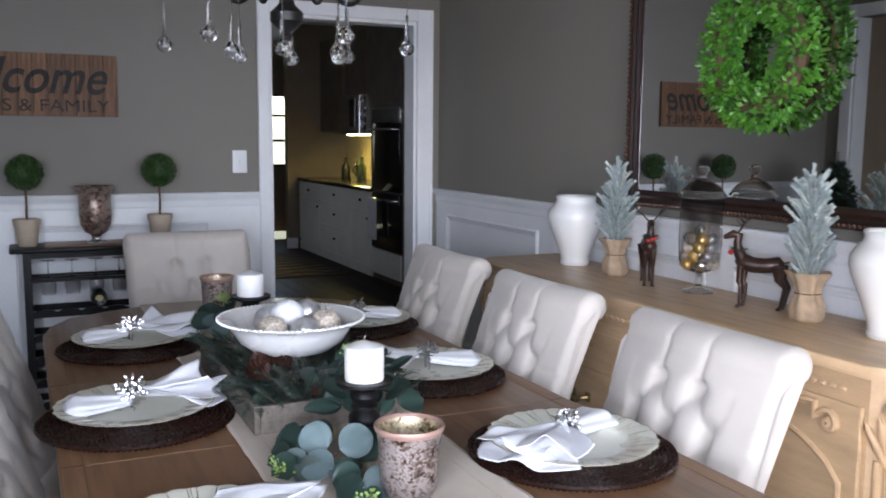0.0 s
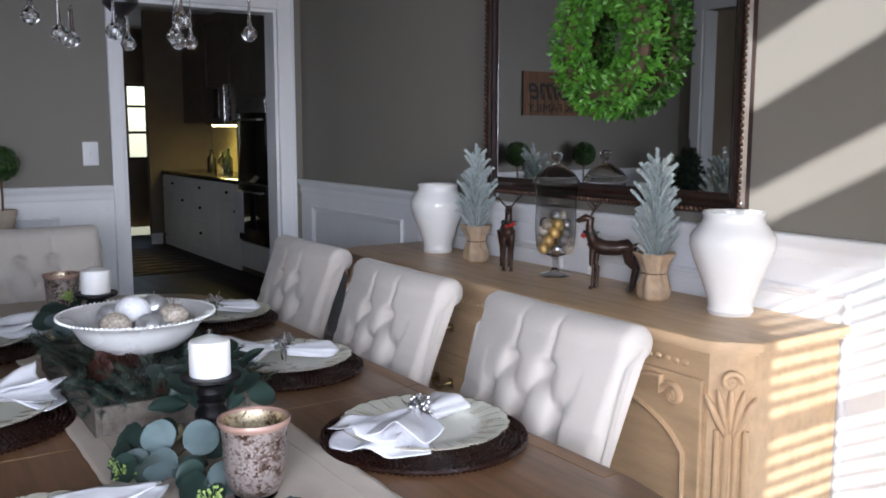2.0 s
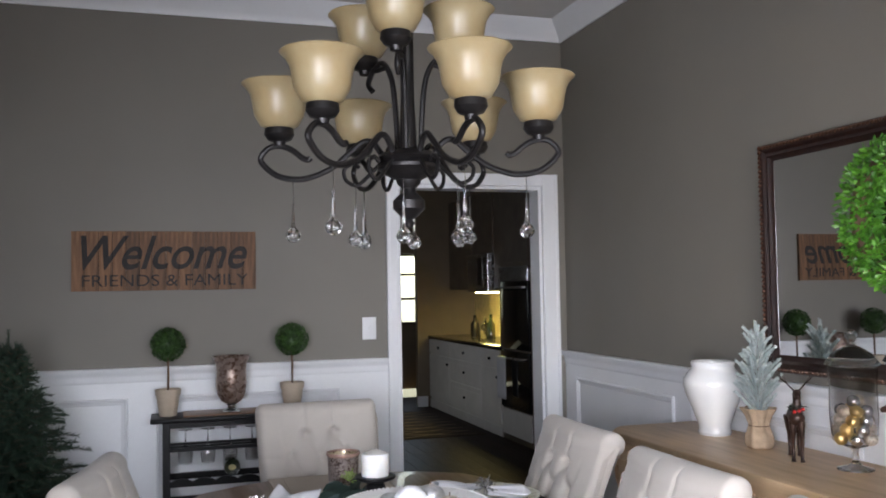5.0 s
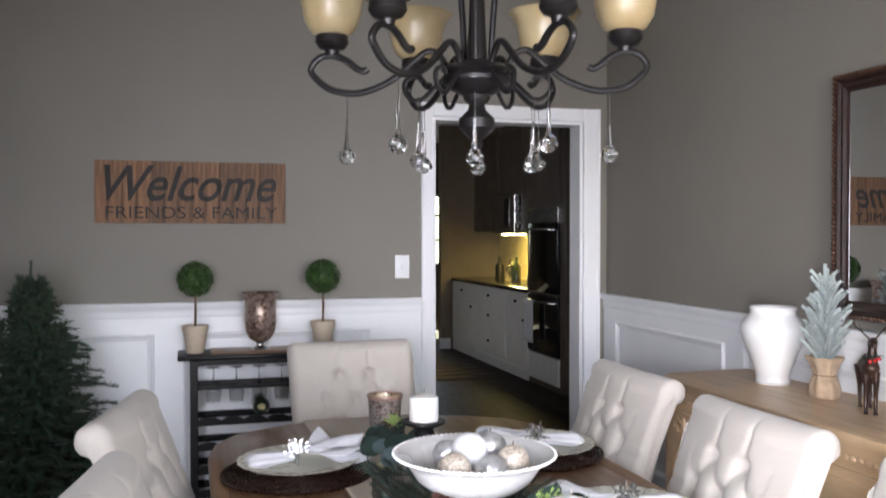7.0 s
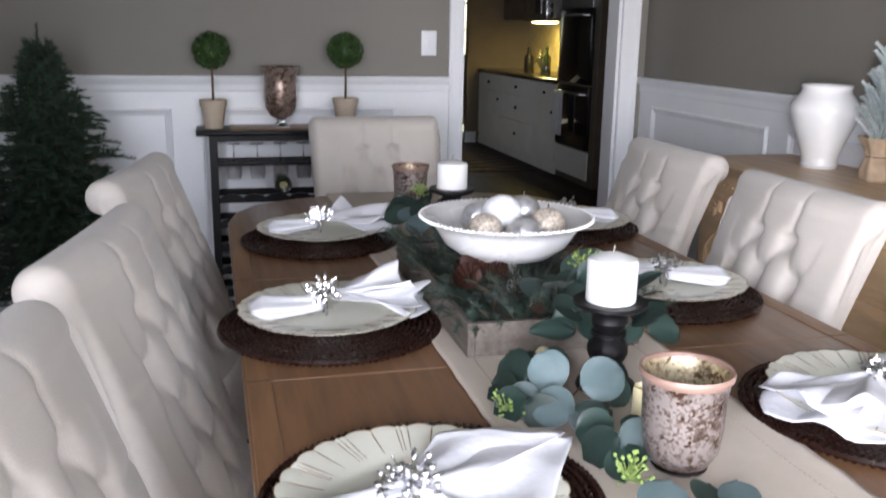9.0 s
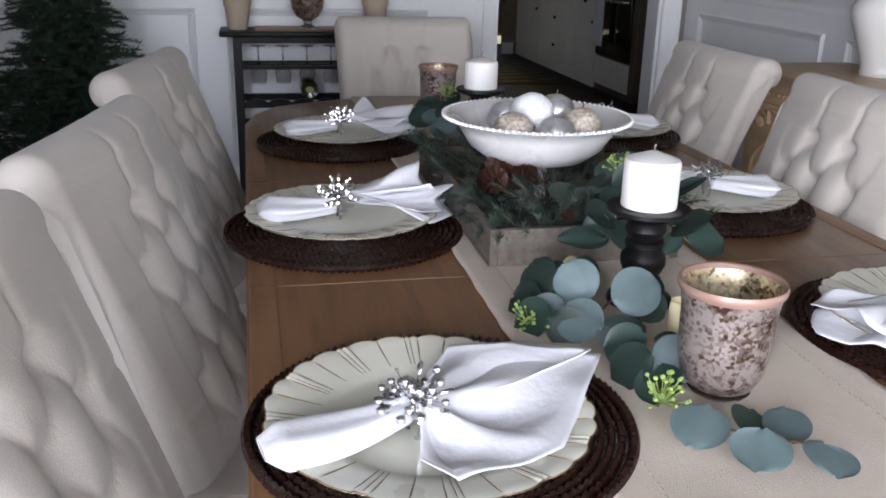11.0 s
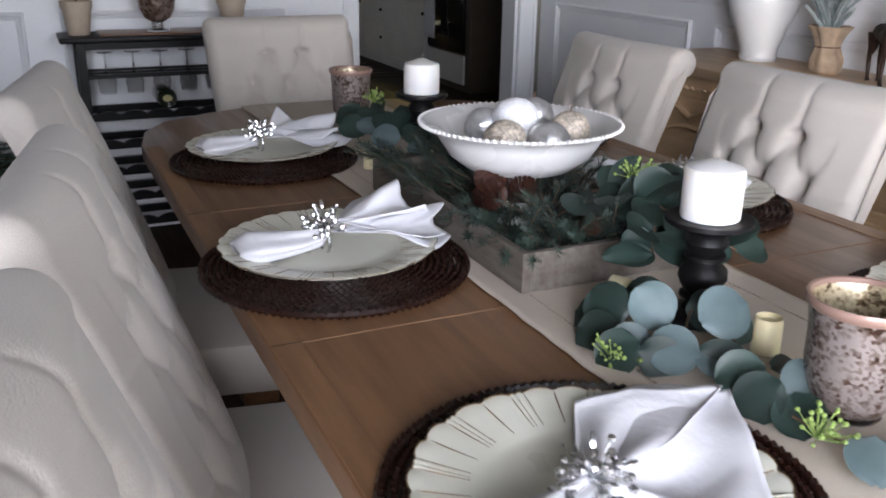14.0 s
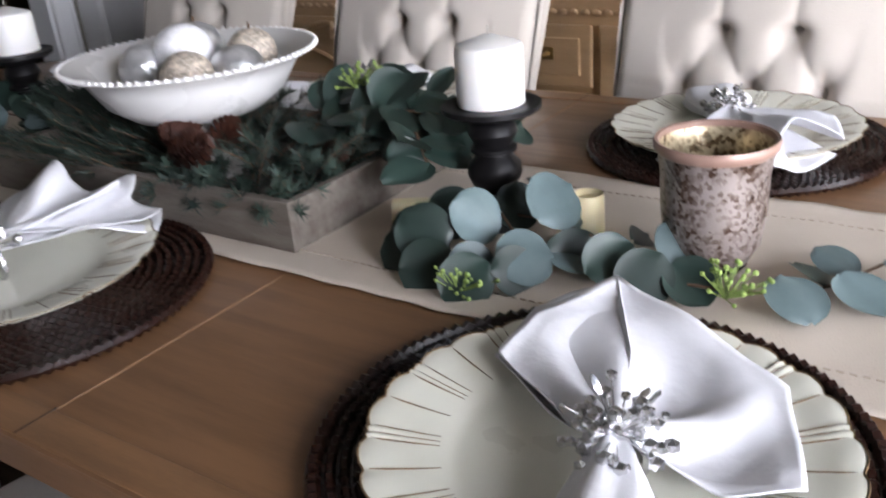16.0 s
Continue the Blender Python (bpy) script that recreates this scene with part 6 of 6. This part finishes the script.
struct("kitchen_wall_stub", bm_box(4.44, 11.47, 0, 5.22, 11.57, ZC - 0.25), KPAINT, "beige stub wall at the cabinets' end", False)
part("baseboard", bm_box(4.425, 11.455, 0, 4.56, 11.469, 0.13), WHITE, bpy.data.objects["kitchen_wall_stub"], smooth=False)
kw = new("window_kitchen")
tagged(kw, "bright white-framed window in the far room", "window", kind="structure")
bm = bmesh.new()
for x in (KW[0], (KW[0] + KW[1]) / 2 - 0.015, KW[1] - 0.04):
    box(bm, x, 13.49, KW[2], x + 0.04, 13.52, KW[3])
for z in (KW[2], KW[2] + 0.36, KW[2] + 0.72, KW[3] - 0.04):
    box(bm, KW[0], 13.495, z, KW[1], 13.515, z + 0.035)
part("window_frame", bm, DARKCAB, kw, smooth=False)


def knob_at(parent, x, y, z):
    bm = bmesh.new()
    bmesh.ops.create_icosphere(bm, subdivisions=2, radius=0.016, matrix=Matrix.Translation((x - 0.014, y, z)))
    part("knob", bm, BLACKWOOD, parent, "round black knob")


def front(parent, y0, y1, z0, z1, name):
    d = part(name, box(bm_box(KX - 0.018, y0 + 0.006, z0, KX - 0.0005, y1 - 0.006, z1, 0.003), KX - 0.022, y0 + 0.05, z0 + 0.05, KX - 0.0175, y1 - 0.05, z1 - 0.05, 0.002) if z1 - z0 > 0.2 else bm_box(KX - 0.018, y0 + 0.006, z0, KX - 0.0005, y1 - 0.006, z1, 0.003), CAB, parent, smooth=False)
    knob_at(d, KX - 0.018, (y0 + y1) / 2 if "drawer" in name else y0 + 0.07, (z0 + z1) / 2 if "drawer" in name else z1 - 0.08)


for y0, y1, k in ((8.95, 9.53, "door"), (9.53, 10.60, "drawers"), (10.60, 11.45, "door")):
    c = thing("base_cabinet", pose(0, 0, 0), "grey-white painted base cabinet with drawers" if k == "drawers" else "grey-white painted base cabinet with one door", "cabinet", "kitchen base cabinets")
    part("body", bm_box(KX, y0 + 0.001, 0.1, 5.2, y1 - 0.001, 0.845), CAB, c, smooth=False)
    part("toe_kick", bm_box(KX - 0.012, y0 + 0.001, 0, 5.2, y1 - 0.001, 0.0995), CAB, c, smooth=False)
    if k == "drawers":
        for z0, z1 in ((0.13, 0.40), (0.415, 0.66), (0.675, 0.83)):
            front(c, y0, y1, z0, z1, "drawer_front")
    else:
        front(c, y0, y1, 0.13, 0.66, "door_panel")
        front(c, y0, y1, 0.675, 0.83, "drawer_front")
tagged(part("countertop", bm_box(KX - 0.03, 8.945, 0.846, 5.2, 11.46, 0.885, 0.004), GRANITE, None), "dark speckled granite countertop", "countertop")
part("backsplash", bm_box(5.205, 8.945, 0.886, 5.219, 11.46, 1.5), TILE, bpy.data.objects["kitchen_wall_east"], "yellow-beige tiled backsplash", smooth=False)
tw = thing("oven_tower", pose(0, 0, 0), "dark tall cabinet with a built-in double oven", "oven")
part("body", bm_box(KX, 8.10, 0, 5.2, 8.94, 2.6, 0.004), DARKCAB, tw, smooth=False)
part("lower_drawer", bm_box(KX - 0.018, 8.20, 0.06, KX - 0.0005, 8.92, 0.30, 0.003), CAB, tw, smooth=False)
part("lower_oven", bm_box(KX - 0.03, 8.20, 0.32, KX - 0.001, 8.91, 0.86, 0.004), OVENG, tw, "black glass oven door")
part("upper_oven", bm_box(KX - 0.03, 8.20, 0.88, KX - 0.001, 8.91, 1.52, 0.004), OVENG, tw, "black glass oven door")
part("control_panel", bm_box(KX - 0.028, 8.20, 1.525, KX - 0.001, 8.91, 1.66, 0.003), STEEL, tw, smooth=False)
part("upper_door", bm_box(KX - 0.018, 8.20, 1.70, KX - 0.0005, 8.91, 2.5, 0.003), DARKCAB, tw, smooth=False)
for z in (0.80, 1.46):
    bm = bmesh.new()
    tube(bm, [(KX - 0.03, 8.25, z), (KX - 0.075, 8.27, z), (KX - 0.075, 8.84, z), (KX - 0.03, 8.86, z)], 0.012, 8)
    part("oven_handle", bm, STEEL, tw)
bm = bmesh.new()
grid(bm, 12, 10, lambda i, j: (KX - 0.09 - 0.005 * math.sin(i * 1.3), 8.62 + 0.2 * i / 11, 0.81 - 0.40 * j / 9))
tw2 = part("dish_towel", bm, NAPKIN, None)
tagged(tw2, "pale dish towel hung over the oven handle", "towel")
tws = tw2.modifiers.new("thick", "SOLIDIFY")
tws.thickness = 0.012
for y0, y1, z0 in ((10.58, 11.45, 1.45), (9.86, 10.57, 1.85), (8.945, 9.85, 1.45)):
    c = thing("wall_cabinet", pose(0, 0, 0), "dark wall cabinet above the counter", "cabinet", "kitchen wall cabinets")
    part("body", bm_box(4.88, y0, z0, 5.2, y1, 2.55), DARKCAB, c, smooth=False)
    part("door_panel", bm_box(4.862, y0 + 0.01, z0 + 0.01, 4.8795, y1 - 0.01, 2.54, 0.004), DARKCAB, c, smooth=False)
mw = thing("microwave_hood", pose(0, 0, 0), "stainless steel over-range microwave hood", "microwave")
part("body", bm_box(4.80, 9.87, 1.42, 5.2, 10.56, 1.845, 0.006), STEEL, mw, smooth=False)
part("window", bm_box(4.792, 10.02, 1.50, 4.799, 10.18, 1.80, 0.002), OVENG, mw, smooth=False)
GLOW = bpy.data.materials.new("warm lamp lens")
GLOW.use_nodes = True
g_ = GLOW.node_tree.nodes["Principled BSDF"]
g_.inputs["Emission Color"].default_value, g_.inputs["Emission Strength"].default_value = (1, 0.85, 0.4, 1), 4
part("lamp_lens", bm_box(4.84, 10.05, 1.405, 5.0, 10.38, 1.419), GLOW, mw, "glowing warm lamp lens", smooth=False)
area("hood_lamp", look((4.95, 10.2, 1.40), (5.2, 10.2, 0.9)), 0.2, 0.5, 3.8, (1, 0.78, 0.2))
for y, h, mt, lb in ((10.2, 0.28, BOT, "dark oil bottle on the counter"), (10.4, 0.24, CLEAR, "clear glass bottle on the counter"), (10.75, 0.26, BLACKWOOD, "black canister on the counter"), (9.75, 0.15, STEEL, "steel canister on the counter"), (9.4, 0.16, PORC, "white crock on the counter")):
    bm = bmesh.new()
    lathe(bm, [(0, 0), (0.05, 0), (0.052, 0.01), (0.05, h * 0.6), (0.02, h * 0.75), (0.018, h), (0, h)], 20)
    tagged(part("counter_jar", bm, mt, None, m=pose(4.95, y, 0.8855)), lb, "jar")
RUG = mat("dark rug", (0.045, 0.028, 0.018), 0.95, var=0.2, bump=0.5, bscale=300)
RUGS = mat("tan rug stripe", (0.22, 0.16, 0.09), 0.95, var=0.2, bump=0.5, bscale=300)
rg = thing("kitchen_rug", pose(4.0, 10.1, 0), "dark brown rug with tan trellis stripes", "rug")
part("weave", bm_box(-0.55, -0.95, 0.0005, 0.50, 0.95, 0.010, 0.003), RUG, rg)
for k in range(8):
    for sgn in (1, -1):
        bm = bmesh.new()
        y0 = -0.8 + 0.22 * k
        pts = [(-0.42, y0 - sgn * 0.12), (0.40, y0 + sgn * 0.12)]
        grid(bm, 2, 2, lambda i, j: (pts[i][0], pts[i][1] + 0.03 * j, 0.0115))
        part("stripe", bm, RUGS, rg, smooth=False)

# ---- light at the windows, with fill lamps added ----
# The first lamp brightens the room from a window added with shut blinds.
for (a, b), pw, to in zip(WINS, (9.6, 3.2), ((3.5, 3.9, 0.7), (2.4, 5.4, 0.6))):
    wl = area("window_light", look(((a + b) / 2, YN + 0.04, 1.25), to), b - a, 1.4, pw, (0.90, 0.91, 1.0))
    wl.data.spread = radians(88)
area("kitchen_window_light", look(((KW[0] + KW[1]) / 2, 13.45, 1.5), (4, 9, 1.0)), 0.6, 1.0, 0.7, (0.9, 0.95, 1.0))
# Fill lamp in front of the shut side blind, added to brighten the cabinets.
area("kitchen_side_window_light", look((2.03, 10.1, 1.5), (4.6, 9.6, 0.8)), 1.1, 1.0, 0.9, (0.9, 0.95, 1.0))

# ---- floorboards of the dining room and the kitchen ----
fl = bpy.data.objects["floor"]
board = None
rr = random.Random(4)
for i in range(24):
    x = 1.9 + 0.13 * i
    y = 5.6 + rr.uniform(0, 0.7)
    while y < 11.0:
        ln = 1.35
        if board is None:
            board = part("floorboard", bm_box(-0.064, 0, 0, 0.064, ln - 0.003, 0.0035, 0.001), FLOOR, fl, m=pose(x, y, 0.0), smooth=False)
        else:
            again(board, fl, pose(x, y, 0.0))
        y += ln
